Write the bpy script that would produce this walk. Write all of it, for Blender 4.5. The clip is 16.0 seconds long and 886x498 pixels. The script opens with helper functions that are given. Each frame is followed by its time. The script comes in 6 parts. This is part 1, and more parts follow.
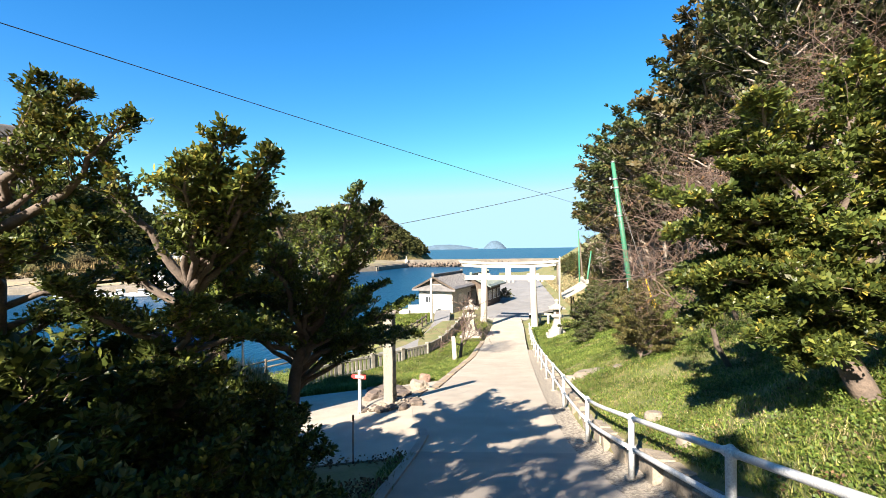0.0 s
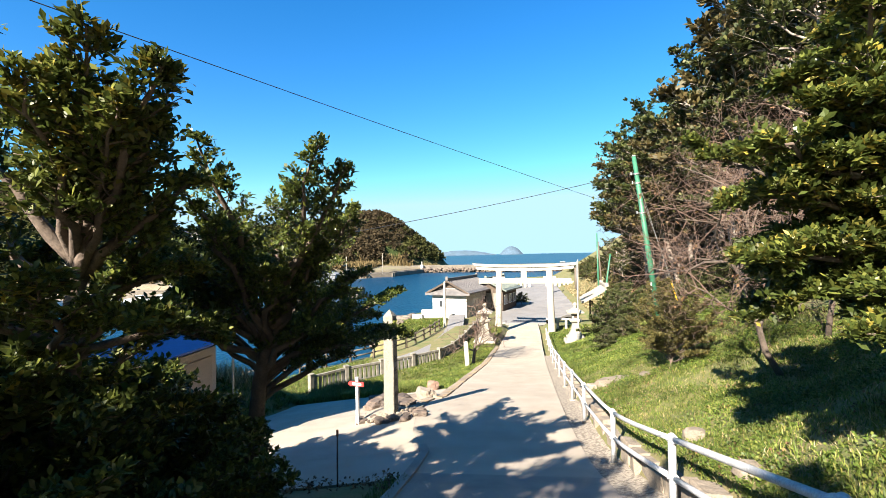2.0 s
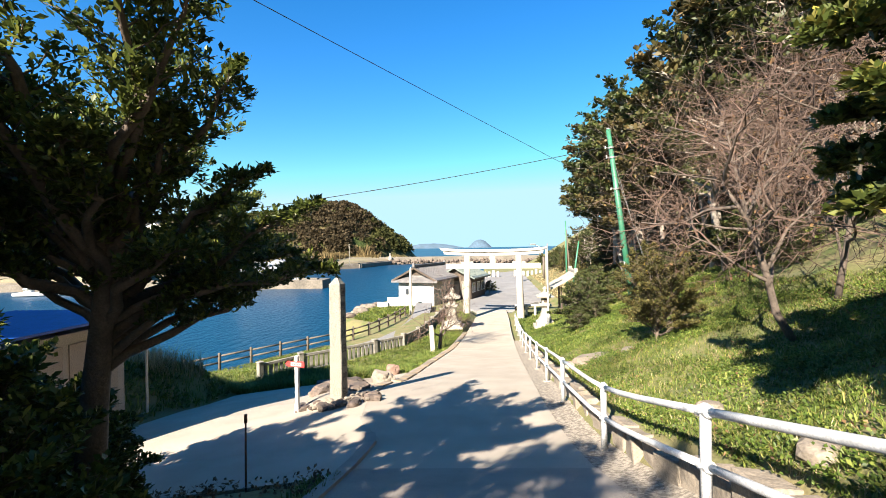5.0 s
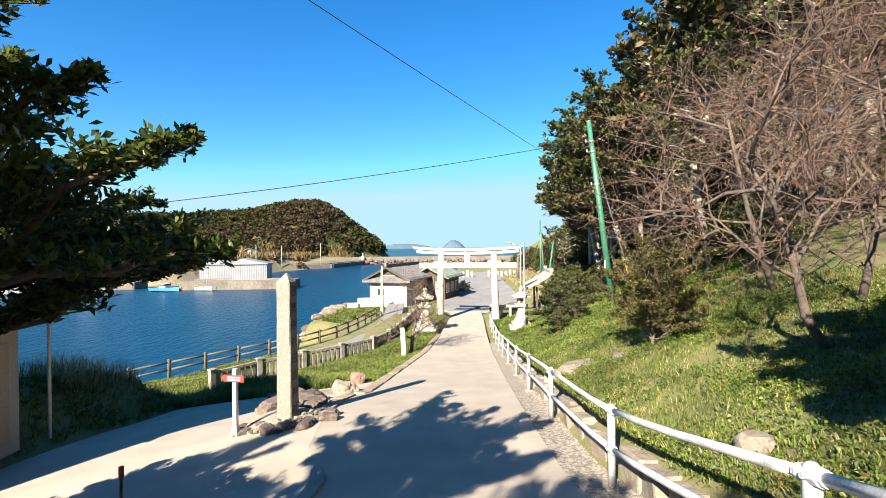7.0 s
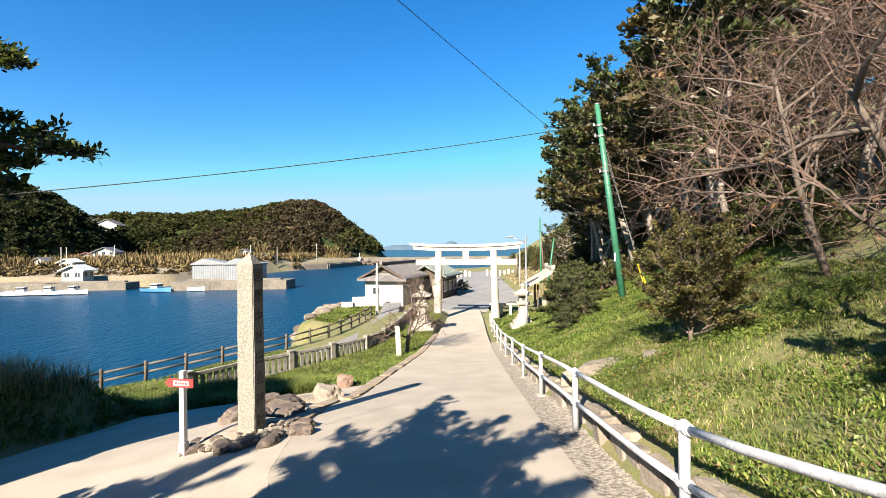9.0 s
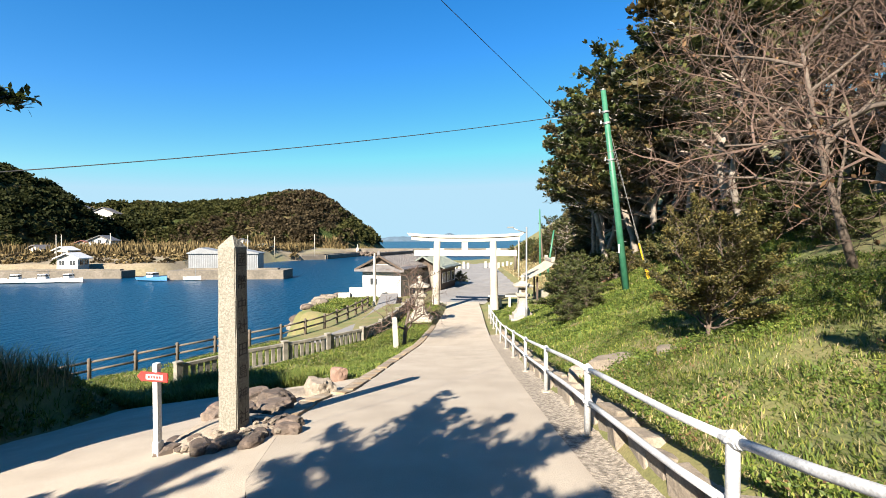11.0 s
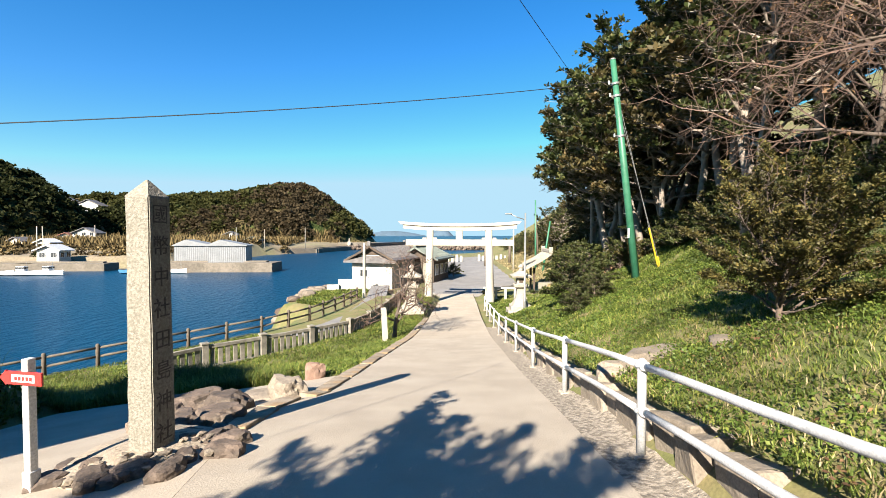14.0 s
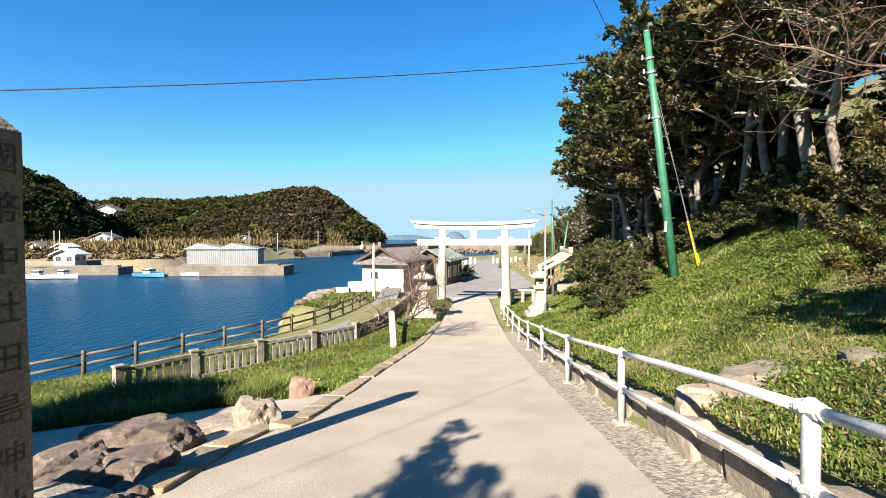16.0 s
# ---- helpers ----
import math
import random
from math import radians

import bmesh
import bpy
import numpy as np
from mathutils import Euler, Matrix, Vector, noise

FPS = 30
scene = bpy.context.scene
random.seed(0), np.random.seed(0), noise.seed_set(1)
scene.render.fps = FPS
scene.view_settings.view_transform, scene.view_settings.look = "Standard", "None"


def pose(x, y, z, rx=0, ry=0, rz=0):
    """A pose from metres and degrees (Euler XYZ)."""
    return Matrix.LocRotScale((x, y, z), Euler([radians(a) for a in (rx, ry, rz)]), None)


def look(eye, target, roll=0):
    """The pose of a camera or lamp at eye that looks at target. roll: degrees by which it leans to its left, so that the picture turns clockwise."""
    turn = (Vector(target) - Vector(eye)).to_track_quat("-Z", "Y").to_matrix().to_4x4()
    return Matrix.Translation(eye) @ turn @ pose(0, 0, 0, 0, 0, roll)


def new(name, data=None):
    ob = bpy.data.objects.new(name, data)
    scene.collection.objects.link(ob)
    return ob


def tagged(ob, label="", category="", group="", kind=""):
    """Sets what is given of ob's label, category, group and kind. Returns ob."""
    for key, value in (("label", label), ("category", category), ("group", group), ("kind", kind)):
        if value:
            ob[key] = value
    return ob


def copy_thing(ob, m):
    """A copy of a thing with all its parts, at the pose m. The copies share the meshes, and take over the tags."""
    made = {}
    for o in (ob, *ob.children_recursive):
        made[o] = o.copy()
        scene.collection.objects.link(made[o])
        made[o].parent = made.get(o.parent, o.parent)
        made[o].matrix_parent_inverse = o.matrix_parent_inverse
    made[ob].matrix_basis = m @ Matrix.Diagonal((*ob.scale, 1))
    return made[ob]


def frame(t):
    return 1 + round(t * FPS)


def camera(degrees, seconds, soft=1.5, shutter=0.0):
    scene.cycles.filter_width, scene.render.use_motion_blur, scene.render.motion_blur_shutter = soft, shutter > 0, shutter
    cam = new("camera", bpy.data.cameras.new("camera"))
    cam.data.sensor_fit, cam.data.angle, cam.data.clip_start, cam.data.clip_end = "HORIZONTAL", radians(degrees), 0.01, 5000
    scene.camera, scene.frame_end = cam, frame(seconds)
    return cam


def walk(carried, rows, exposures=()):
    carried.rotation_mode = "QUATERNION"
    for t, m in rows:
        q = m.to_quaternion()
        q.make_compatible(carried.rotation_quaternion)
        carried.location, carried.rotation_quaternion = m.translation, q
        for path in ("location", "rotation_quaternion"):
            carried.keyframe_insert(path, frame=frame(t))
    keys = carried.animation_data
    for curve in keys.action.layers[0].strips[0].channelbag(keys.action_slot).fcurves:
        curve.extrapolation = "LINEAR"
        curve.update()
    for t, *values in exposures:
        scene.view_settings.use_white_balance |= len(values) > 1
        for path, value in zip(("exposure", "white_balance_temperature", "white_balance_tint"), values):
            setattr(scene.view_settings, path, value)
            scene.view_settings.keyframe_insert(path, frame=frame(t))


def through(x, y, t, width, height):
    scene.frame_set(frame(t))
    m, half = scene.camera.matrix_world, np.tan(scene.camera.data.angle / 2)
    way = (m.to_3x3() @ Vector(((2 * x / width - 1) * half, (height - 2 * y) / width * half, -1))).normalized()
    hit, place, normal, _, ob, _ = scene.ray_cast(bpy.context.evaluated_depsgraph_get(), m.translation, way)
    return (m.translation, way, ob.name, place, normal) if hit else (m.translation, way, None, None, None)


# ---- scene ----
cam = camera(89.8, 16.0, soft=0.8)
PATH = [
    (0, (-0.06, -1.247, 1.918), (-0.178, 0.75, 1.914), -0.8),
    (0.5, (-0.023, -0.886, 1.842), (-0.166, 1.109, 1.847), -0.7),
    (1, (0.042, -0.63, 1.727), (-0.129, 1.363, 1.733), -0.9),
    (1.5, (0.128, -0.307, 1.644), (-0.057, 1.684, 1.649), -0.9),
    (2, (0.153, -0.016, 1.597), (-0.037, 1.974, 1.621), -1.1),
    (2.5, (0.198, 0.233, 1.438), (0.009, 2.224, 1.465), -1.1),
    (3, (0.234, 0.554, 1.389), (0.05, 2.546, 1.406), -1.1),
    (3.5, (0.203, 0.895, 1.31), (0.03, 2.887, 1.322), -0.9),
    (4, (0.24, 1.219, 1.095), (0.106, 3.215, 1.084), -1.1),
    (6.5, (0.227, 2.802, 0.595), (0.271, 4.801, 0.59), -0.4),
    (7, (0.276, 3.236, 0.587), (0.342, 5.235, 0.578), -0.6),
    (7.5, (0.187, 3.426, 0.504), (0.252, 5.425, 0.52), -0.4),
    (8, (0.258, 3.876, 0.332), (0.334, 5.874, 0.345), -0.7),
    (10.5, (0.311, 5.482, 0.077), (0.399, 7.48, 0.045), -0.4),
    (11, (0.276, 5.441, 0.033), (0.362, 7.439, -0.007), -0.1),
    (11.5, (0.288, 5.595, -0.013), (0.362, 7.593, -0.077), -0.2),
    (12, (0.31, 5.853, -0.17), (0.392, 7.849, -0.256), -0.1),
    (12.5, (0.31, 6.081, -0.228), (0.394, 8.078, -0.307), -0.0),
    (13, (0.279, 6.448, -0.251), (0.376, 8.444, -0.336), 0.0),
    (13.5, (0.324, 6.801, -0.396), (0.446, 8.795, -0.481), -0.1),
    (14, (0.287, 7.206, -0.455), (0.407, 9.201, -0.518), 0.1),
    (14.5, (0.329, 7.541, -0.635), (0.429, 9.537, -0.71), -0.2),
    (15, (0.338, 8.006, -0.718), (0.429, 10.002, -0.797), -0.2),
    (15.5, (0.372, 8.495, -0.741), (0.444, 10.492, -0.804), -0.4),
    (16, (0.378, 9.054, -0.777), (0.439, 11.052, -0.824), -0.2),
]
walk(cam, [(t, look(eye, target, roll)) for t, eye, target, roll in PATH],
     [(0, 2.30), (3.5, 2.30), (7, 2.15), (10.5, 2.0), (16, 2.0)])

# ---- light ----
SUN = Vector((-2.62, -5.03, 3.63)).normalized()      # towards the sun, behind and left of the walk
world = bpy.data.worlds.new("sky")
scene.world = world
world.use_nodes = True
wn, wl = world.node_tree.nodes, world.node_tree.links
sky = wn.new("ShaderNodeTexSky")
sky.sky_type, sky.sun_disc = "NISHITA", False
sky.sun_elevation = math.asin(SUN.z)
sky.sun_rotation = math.atan2(SUN.x, SUN.y)
sky.altitude, sky.air_density, sky.dust_density, sky.ozone_density = 0.0, 1.0, 0.0, 5.0
bg = wn["Background"]
bg.inputs["Strength"].default_value = 0.054
hs = wn.new("ShaderNodeHueSaturation")
hs.inputs["Saturation"].default_value = 1.28
wl.new(sky.outputs[0], hs.inputs["Color"])
cap = wn.new("ShaderNodeVectorMath")                  # a clear winter sky: no glare above the sea
cap.operation = "MINIMUM"
cap.inputs[1].default_value = (2.3, 3.65, 4.5)
wl.new(hs.outputs[0], cap.inputs[0])
wl.new(cap.outputs[0], bg.inputs["Color"])
sun = new("sun", bpy.data.lights.new("sun", "SUN"))
sun.data.energy, sun.data.angle, sun.data.color = 5.0, radians(0.53), (1.0, 0.895, 0.755)
sun.matrix_world = look((0, 0, 40), Vector((0, 0, 40)) - SUN)

# ---- helpers of this scene ----
rnd = random.Random(7)


def lerp_table(table, v):
    """Straight lines between the rows (v, value) of a table."""
    if v <= table[0][0]:
        return table[0][1]
    for (a, fa), (b, fb) in zip(table, table[1:]):
        if v <= b:
            return fa + (fb - fa) * (v - a) / (b - a)
    return table[-1][1]


def smooth(e0, e1, v):
    s = min(1.0, max(0.0, (v - e0) / (e1 - e0)))
    return s * s * (3 - 2 * s)


def fbm(x, y, z=0.0, octaves=4):
    return noise.fractal(Vector((x, y, z)), 1.0, 2.0, octaves)


def mesh_of(name, verts, faces, mats=(), smooth_faces=False):
    me = bpy.data.meshes.new(name)
    me.from_pydata(verts, [], faces)
    for m in mats:
        me.materials.append(m)
    if smooth_faces:
        me.polygons.foreach_set("use_smooth", [True] * len(me.polygons))
    me.update()
    return me


def part(name, bm, material, parent=None, label="", smooth_faces=False):
    """Links a bmesh as one mesh object, under a thing or a part where one is given."""
    me = bpy.data.meshes.new(name)
    bm.to_mesh(me)
    bm.free()
    me.materials.append(material)
    if smooth_faces:
        me.polygons.foreach_set("use_smooth", [True] * len(me.polygons))
    ob = new(name, me)
    ob.parent = parent
    if label:
        ob["label"] = label
    return ob


def empty(name, m, label, category, group="", kind=""):
    ob = new(name)
    ob.empty_display_size = 0.2
    ob.matrix_basis = m
    return tagged(ob, label, category, group, kind)


def add_box(bm, c, s, bevel=0.0, rz=0.0, m=None):
    """A box of size s about c, bevelled, turned rz degrees about z."""
    r = bmesh.ops.create_cube(bm, size=1.0)
    vs = r["verts"]
    bmesh.ops.scale(bm, vec=s, verts=vs)
    if bevel:
        es = list({e for v in vs for e in v.link_edges})
        out = bmesh.ops.bevel(bm, geom=es, offset=bevel, segments=2, profile=0.5, affect="EDGES")
        vs = list({v for f in out["faces"] for v in f.verts} | {v for v in vs if v.is_valid})
    mat = Matrix.Translation(c) @ Matrix.Rotation(radians(rz), 4, "Z")
    bmesh.ops.transform(bm, matrix=(m @ mat) if m else mat, verts=vs)
    return vs


def add_tube(bm, pts, radii, seg=8, cap=True):
    """A round tube along points, with a radius for each."""
    pts = [Vector(p) for p in pts]
    if not hasattr(radii, "__len__"):
        radii = [radii] * len(pts)
    rings, side = [], None
    for i, p in enumerate(pts):
        d = (pts[min(i + 1, len(pts) - 1)] - pts[max(i - 1, 0)]).normalized()
        if side is None:
            side = d.orthogonal().normalized()
        side = (side - d * side.dot(d))
        side = side.normalized() if side.length > 1e-6 else d.orthogonal().normalized()
        up = d.cross(side)
        rings.append([bm.verts.new(p + (side * math.cos(a) + up * math.sin(a)) * radii[i])
                      for a in (2 * math.pi * k / seg for k in range(seg))])
    for a, b in zip(rings, rings[1:]):
        for k in range(seg):
            bm.faces.new((a[k], a[(k + 1) % seg], b[(k + 1) % seg], b[k]))
    if cap:
        bm.faces.new(list(reversed(rings[0])))
        bm.faces.new(rings[-1])


def add_prism(bm, profile, y0, y1):
    """A profile of (x, z) points swept from y0 to y1."""
    a = [bm.verts.new((x, y0, z)) for x, z in profile]
    b = [bm.verts.new((x, y1, z)) for x, z in profile]
    n = len(profile)
    for k in range(n):
        bm.faces.new((a[k], a[(k + 1) % n], b[(k + 1) % n], b[k]))
    bm.faces.new(list(reversed(a)))
    bm.faces.new(b)
    bmesh.ops.recalc_face_normals(bm, faces=bm.faces)


def add_lathe(bm, rows, sides, turn=0.0, square=False):
    """Rings (half width, z) joined up: sides 4 turned 45 degrees give a square pier."""
    k0 = math.sqrt(2) if square else 1.0
    off = math.pi / 4 if square else turn
    rings = [[bm.verts.new((r * k0 * math.cos(off + 2 * math.pi * k / sides), r * k0 * math.sin(off + 2 * math.pi * k / sides), z))
              for k in range(sides)] for r, z in rows]
    for a, b in zip(rings, rings[1:]):
        for k in range(sides):
            bm.faces.new((a[k], a[(k + 1) % sides], b[(k + 1) % sides], b[k]))
    bm.faces.new(list(reversed(rings[0])))
    bm.faces.new(rings[-1])


def rock_bm(size, seed, flat=0.7, sub=2):
    """A weathered rock, its foot at z = 0."""
    bm = bmesh.new()
    bmesh.ops.create_icosphere(bm, subdivisions=sub, radius=1.0)
    for v in bm.verts:
        p = v.co.copy()
        d = 1 + 0.35 * noise.noise(p * 1.1 + Vector((seed * 3.1, 0, 0))) + 0.16 * noise.noise(p * 2.7 + Vector((0, seed, 0))) + (0.07 * noise.noise(p * 6.5 + Vector((seed, 0, 0))) + 0.04 * noise.noise(p * 14) if sub > 2 else 0)
        q = p * d
        for ax in range(3):
            q[ax] = math.copysign(min(abs(q[ax]), 0.86), q[ax])
        v.co = Vector((q.x * size[0], q.y * size[1], q.z * size[2] * flat))
    lo = min(v.co.z for v in bm.verts)
    for v in bm.verts:
        v.co.z = max(v.co.z, lo * 0.55)
    return bm


# ---- materials ----
ALBEDO = 0.70


def mat(name, base, other=None, rough=0.8, scale=4.0, fine=60.0, bump=0.15, metal=0.0, third=None, stains=1.2,
        spec=0.5, island=0.0, bump_scale=None, mix_lo=0.35, mix_hi=0.65, coords="Object"):
    """A surface in two colours mixed by a broad noise, a grain, stains and a relief."""
    m = bpy.data.materials.new(name)
    m.use_nodes = True
    n, l = m.node_tree.nodes, m.node_tree.links
    b = n["Principled BSDF"]
    base, other, third = (tuple(c * ALBEDO for c in q) if q else q for q in (base, other, third))
    other = other or tuple(c * 0.72 for c in base)
    third = third or tuple(0.5 * (p + q) * 1.15 for p, q in zip(base, other))
    tc = n.new("ShaderNodeTexCoord")
    src = tc.outputs[coords]
    n1, n2, n3 = (n.new("ShaderNodeTexNoise") for _ in range(3))
    for t, s, d in ((n1, scale, 5), (n2, fine, 3), (n3, stains, 4)):
        t.inputs["Scale"].default_value, t.inputs["Detail"].default_value = s, d
        l.new(src, t.inputs["Vector"])
    r1 = n.new("ShaderNodeMapRange")
    r1.inputs[1].default_value, r1.inputs[2].default_value = mix_lo, mix_hi
    l.new(n1.outputs[0], r1.inputs[0])
    mx = n.new("ShaderNodeMix")
    mx.data_type = "RGBA"
    mx.inputs[6].default_value, mx.inputs[7].default_value = (*base, 1), (*other, 1)
    l.new(r1.outputs[0], mx.inputs[0])
    r3 = n.new("ShaderNodeMapRange")
    r3.inputs[1].default_value, r3.inputs[2].default_value, r3.inputs[4].default_value = 0.5, 0.75, 0.75
    l.new(n3.outputs[0], r3.inputs[0])
    m3 = n.new("ShaderNodeMix")
    m3.data_type = "RGBA"
    m3.inputs[7].default_value = (*third, 1)
    l.new(mx.outputs[2], m3.inputs[6])
    l.new(r3.outputs[0], m3.inputs[0])
    hsv = n.new("ShaderNodeHueSaturation")
    l.new(m3.outputs[2], hsv.inputs["Color"])
    val = n.new("ShaderNodeMapRange")
    val.inputs[3].default_value, val.inputs[4].default_value = 0.72, 1.28
    val.inputs[1].default_value, val.inputs[2].default_value = 0.25, 0.75
    l.new(n2.outputs[0], val.inputs[0])
    if island:
        geo = n.new("ShaderNodeNewGeometry")
        oi = n.new("ShaderNodeObjectInfo")
        add = n.new("ShaderNodeMath")
        l.new(geo.outputs["Random Per Island"], add.inputs[0])
        l.new(oi.outputs["Random"], add.inputs[1])
        fr = n.new("ShaderNodeMath")
        fr.operation = "FRACT"
        l.new(add.outputs[0], fr.inputs[0])
        rr = n.new("ShaderNodeMapRange")
        rr.inputs[3].default_value, rr.inputs[4].default_value = 1 - island, 1 + island
        l.new(fr.outputs[0], rr.inputs[0])
        mul = n.new("ShaderNodeMath")
        mul.operation = "MULTIPLY"
        l.new(rr.outputs[0], mul.inputs[0])
        l.new(val.outputs[0], mul.inputs[1])
        l.new(mul.outputs[0], hsv.inputs["Value"])
    else:
        l.new(val.outputs[0], hsv.inputs["Value"])
    l.new(hsv.outputs[0], b.inputs["Base Color"])
    b.inputs["Roughness"].default_value, b.inputs["Metallic"].default_value = rough, metal
    b.inputs["Specular IOR Level"].default_value = spec
    if bump:
        bp = n.new("ShaderNodeBump")
        bp.inputs["Strength"].default_value, bp.inputs["Distance"].default_value = bump, 0.02
        n4 = n.new("ShaderNodeTexNoise")
        n4.inputs["Scale"].default_value, n4.inputs["Detail"].default_value = bump_scale or fine * 0.6, 6
        l.new(src, n4.inputs["Vector"])
        l.new(n4.outputs[0], bp.inputs["Height"])
        l.new(bp.outputs[0], b.inputs["Normal"])
    return m


def leaf_mat(name, base, other, spread=0.45, rough=0.5, through=0.25, spec=0.3):
    """Leaves: a colour per leaf, a sheen, and light that comes through."""
    m = bpy.data.materials.new(name)
    m.use_nodes = True
    n, l = m.node_tree.nodes, m.node_tree.links
    b = n["Principled BSDF"]
    geo = n.new("ShaderNodeNewGeometry")
    ramp = n.new("ShaderNodeValToRGB")
    base, other = tuple(c * 0.82 for c in base), tuple(c * 0.82 for c in other)
    ramp.color_ramp.elements[0].color = (*(c * (1 - spread) for c in base), 1)
    ramp.color_ramp.elements[1].color = (*other, 1)
    mid = ramp.color_ramp.elements.new(0.6)
    mid.color = (*base, 1)
    l.new(geo.outputs["Random Per Island"], ramp.inputs[0])
    tc = n.new("ShaderNodeTexCoord")
    nz = n.new("ShaderNodeTexNoise")
    nz.inputs["Scale"].default_value = 0.9
    l.new(tc.outputs["Object"], nz.inputs["Vector"])
    hsv = n.new("ShaderNodeHueSaturation")
    mr = n.new("ShaderNodeMapRange")
    mr.inputs[1].default_value, mr.inputs[2].default_value = 0.3, 0.7
    mr.inputs[3].default_value, mr.inputs[4].default_value = 0.65, 1.35
    l.new(nz.outputs[0], mr.inputs[0])
    l.new(mr.outputs[0], hsv.inputs["Value"])
    l.new(ramp.outputs[0], hsv.inputs["Color"])
    l.new(hsv.outputs[0], b.inputs["Base Color"])
    b.inputs["Roughness"].default_value = rough
    b.inputs["Specular IOR Level"].default_value = spec
    tr = n.new("ShaderNodeBsdfTranslucent")
    l.new(hsv.outputs[0], tr.inputs["Color"])
    ms = n.new("ShaderNodeMixShader")
    ms.inputs[0].default_value = through
    l.new(b.outputs[0], ms.inputs[1])
    l.new(tr.outputs[0], ms.inputs[2])
    l.new(ms.outputs[0], n["Material Output"].inputs["Surface"])
    return m


CONCRETE = mat("worn_concrete", (0.455, 0.395, 0.315), (0.385, 0.33, 0.262), 0.9, 1.3, 90, 0.25, third=(0.50, 0.44, 0.36), stains=0.45)
OLD_CONCRETE = mat("old_brown_concrete", (0.36, 0.31, 0.26), (0.27, 0.24, 0.21), 0.92, 1.6, 70, 0.3, third=(0.42, 0.36, 0.29), stains=0.6)
ASPHALT = mat("grey_asphalt", (0.24, 0.23, 0.225), (0.20, 0.195, 0.19), 0.92, 0.7, 120, 0.25, third=(0.28, 0.27, 0.26), stains=0.3)
TORII = mat("pale_concrete_paint", (0.50, 0.46, 0.39), (0.40, 0.36, 0.295), 0.75, 1.5, 40, 0.12, third=(0.54, 0.50, 0.43), stains=0.8)
GRANITE = mat("weathered_granite", (0.32, 0.30, 0.25), (0.20, 0.185, 0.15), 0.9, 38, 150, 0.7, third=(0.24, 0.225, 0.18), stains=9.0, bump_scale=45, mix_lo=0.38, mix_hi=0.62)
LANTERN = mat("pale_granite", (0.42, 0.385, 0.32), (0.31, 0.28, 0.23), 0.85, 6, 90, 0.3, third=(0.46, 0.42, 0.36), stains=2.0)
ROCK = mat("dark_rock", (0.165, 0.122, 0.095), (0.07, 0.054, 0.043), 0.85, 5, 45, 0.8, third=(0.28, 0.22, 0.165), stains=2.5, bump_scale=14, island=0.3)
PALE_ROCK = mat("pale_rock", (0.29, 0.24, 0.185), (0.18, 0.15, 0.115), 0.9, 5, 45, 0.8, third=(0.34, 0.29, 0.225), stains=2.5, bump_scale=14, island=0.2)
RAILPAINT = mat("white_grey_rail_paint", (0.60, 0.61, 0.62), (0.47, 0.48, 0.49), 0.5, 8, 60, 0.08, third=(0.68, 0.69, 0.70), stains=3)
SOIL = mat("soil", (0.20, 0.17, 0.07), (0.12, 0.145, 0.035), 0.95, 1.2, 30, 0.6, third=(0.24, 0.19, 0.09), stains=0.5, bump_scale=8)
FOREST = mat("wooded_slope", (0.055, 0.06, 0.025), (0.12, 0.095, 0.05), 0.95, 0.09, 1.2, 0.0, third=(0.10, 0.085, 0.04), stains=0.05)
WOODRAIL = mat("brown_fence_wood", (0.17, 0.135, 0.10), (0.11, 0.09, 0.07), 0.85, 6, 80, 0.3)
WHITEWALL = mat("white_plaster", (0.53, 0.51, 0.47), (0.45, 0.43, 0.39), 0.85, 1.0, 40, 0.1)
ROOFTILE = mat("grey_roof_tile", (0.17, 0.16, 0.16), (0.11, 0.105, 0.105), 0.6, 2.0, 40, 0.2, third=(0.22, 0.20, 0.19))
DARKWOOD = mat("dark_weathered_wood", (0.11, 0.075, 0.05), (0.06, 0.045, 0.035), 0.85, 5, 60, 0.3)

# ---- the lie of the land ----
ROAD_Z = [(-40, 9.6), (-1.2, 0.28), (2.85, -0.84), (5.55, -1.56), (8.4, -2.31), (11.5, -2.64), (14.7, -3.16), (17.3, -3.6), (26.8, -4.95), (35, -5.62), (43, -5.97), (60, -6.0), (300, -6.2)]
LEFT_EDGE = [(-40, -1.3), (3, -1.2), (9, -1.05), (10, -1.6), (12.4, -1.87), (14.2, -1.73), (15, -1.32), (18.1, -1.0), (27, 0.15), (43, 2.0), (48, 2.5), (120, 9)]
RAIL_X = [(-40, -0.2), (2.9, 2.24), (8.4, 2.41), (11.5, 2.55), (14.7, 2.85), (26.8, 4.0), (36, 4.9), (43, 5.6), (60, 6.8), (120, 12.5)]
SEA_Z = -8.6


def road_z(y):
    return sum(lerp_table(ROAD_Z, y + d) for d in (-1.2, -0.6, 0, 0.6, 1.2)) / 5


def left_edge(y):
    return lerp_table(LEFT_EDGE, y)


def rail_x(y):
    return lerp_table(RAIL_X, y)


def shore_x(y):
    """Where the land on the left goes over into the harbour."""
    return lerp_table([(-40, -30), (10, -26), (20, -22), (23.8, -18.6), (26.6, -15.4), (28.5, -13.1), (30.1, -11.1), (31.6, -9.2), (34, -7.5), (37, -6.9), (40, -7.6), (44, -10.6), (50, -11.5), (56, -10.5), (62, -8), (80, -4), (95, 2), (105, 9), (140, 30)], y)


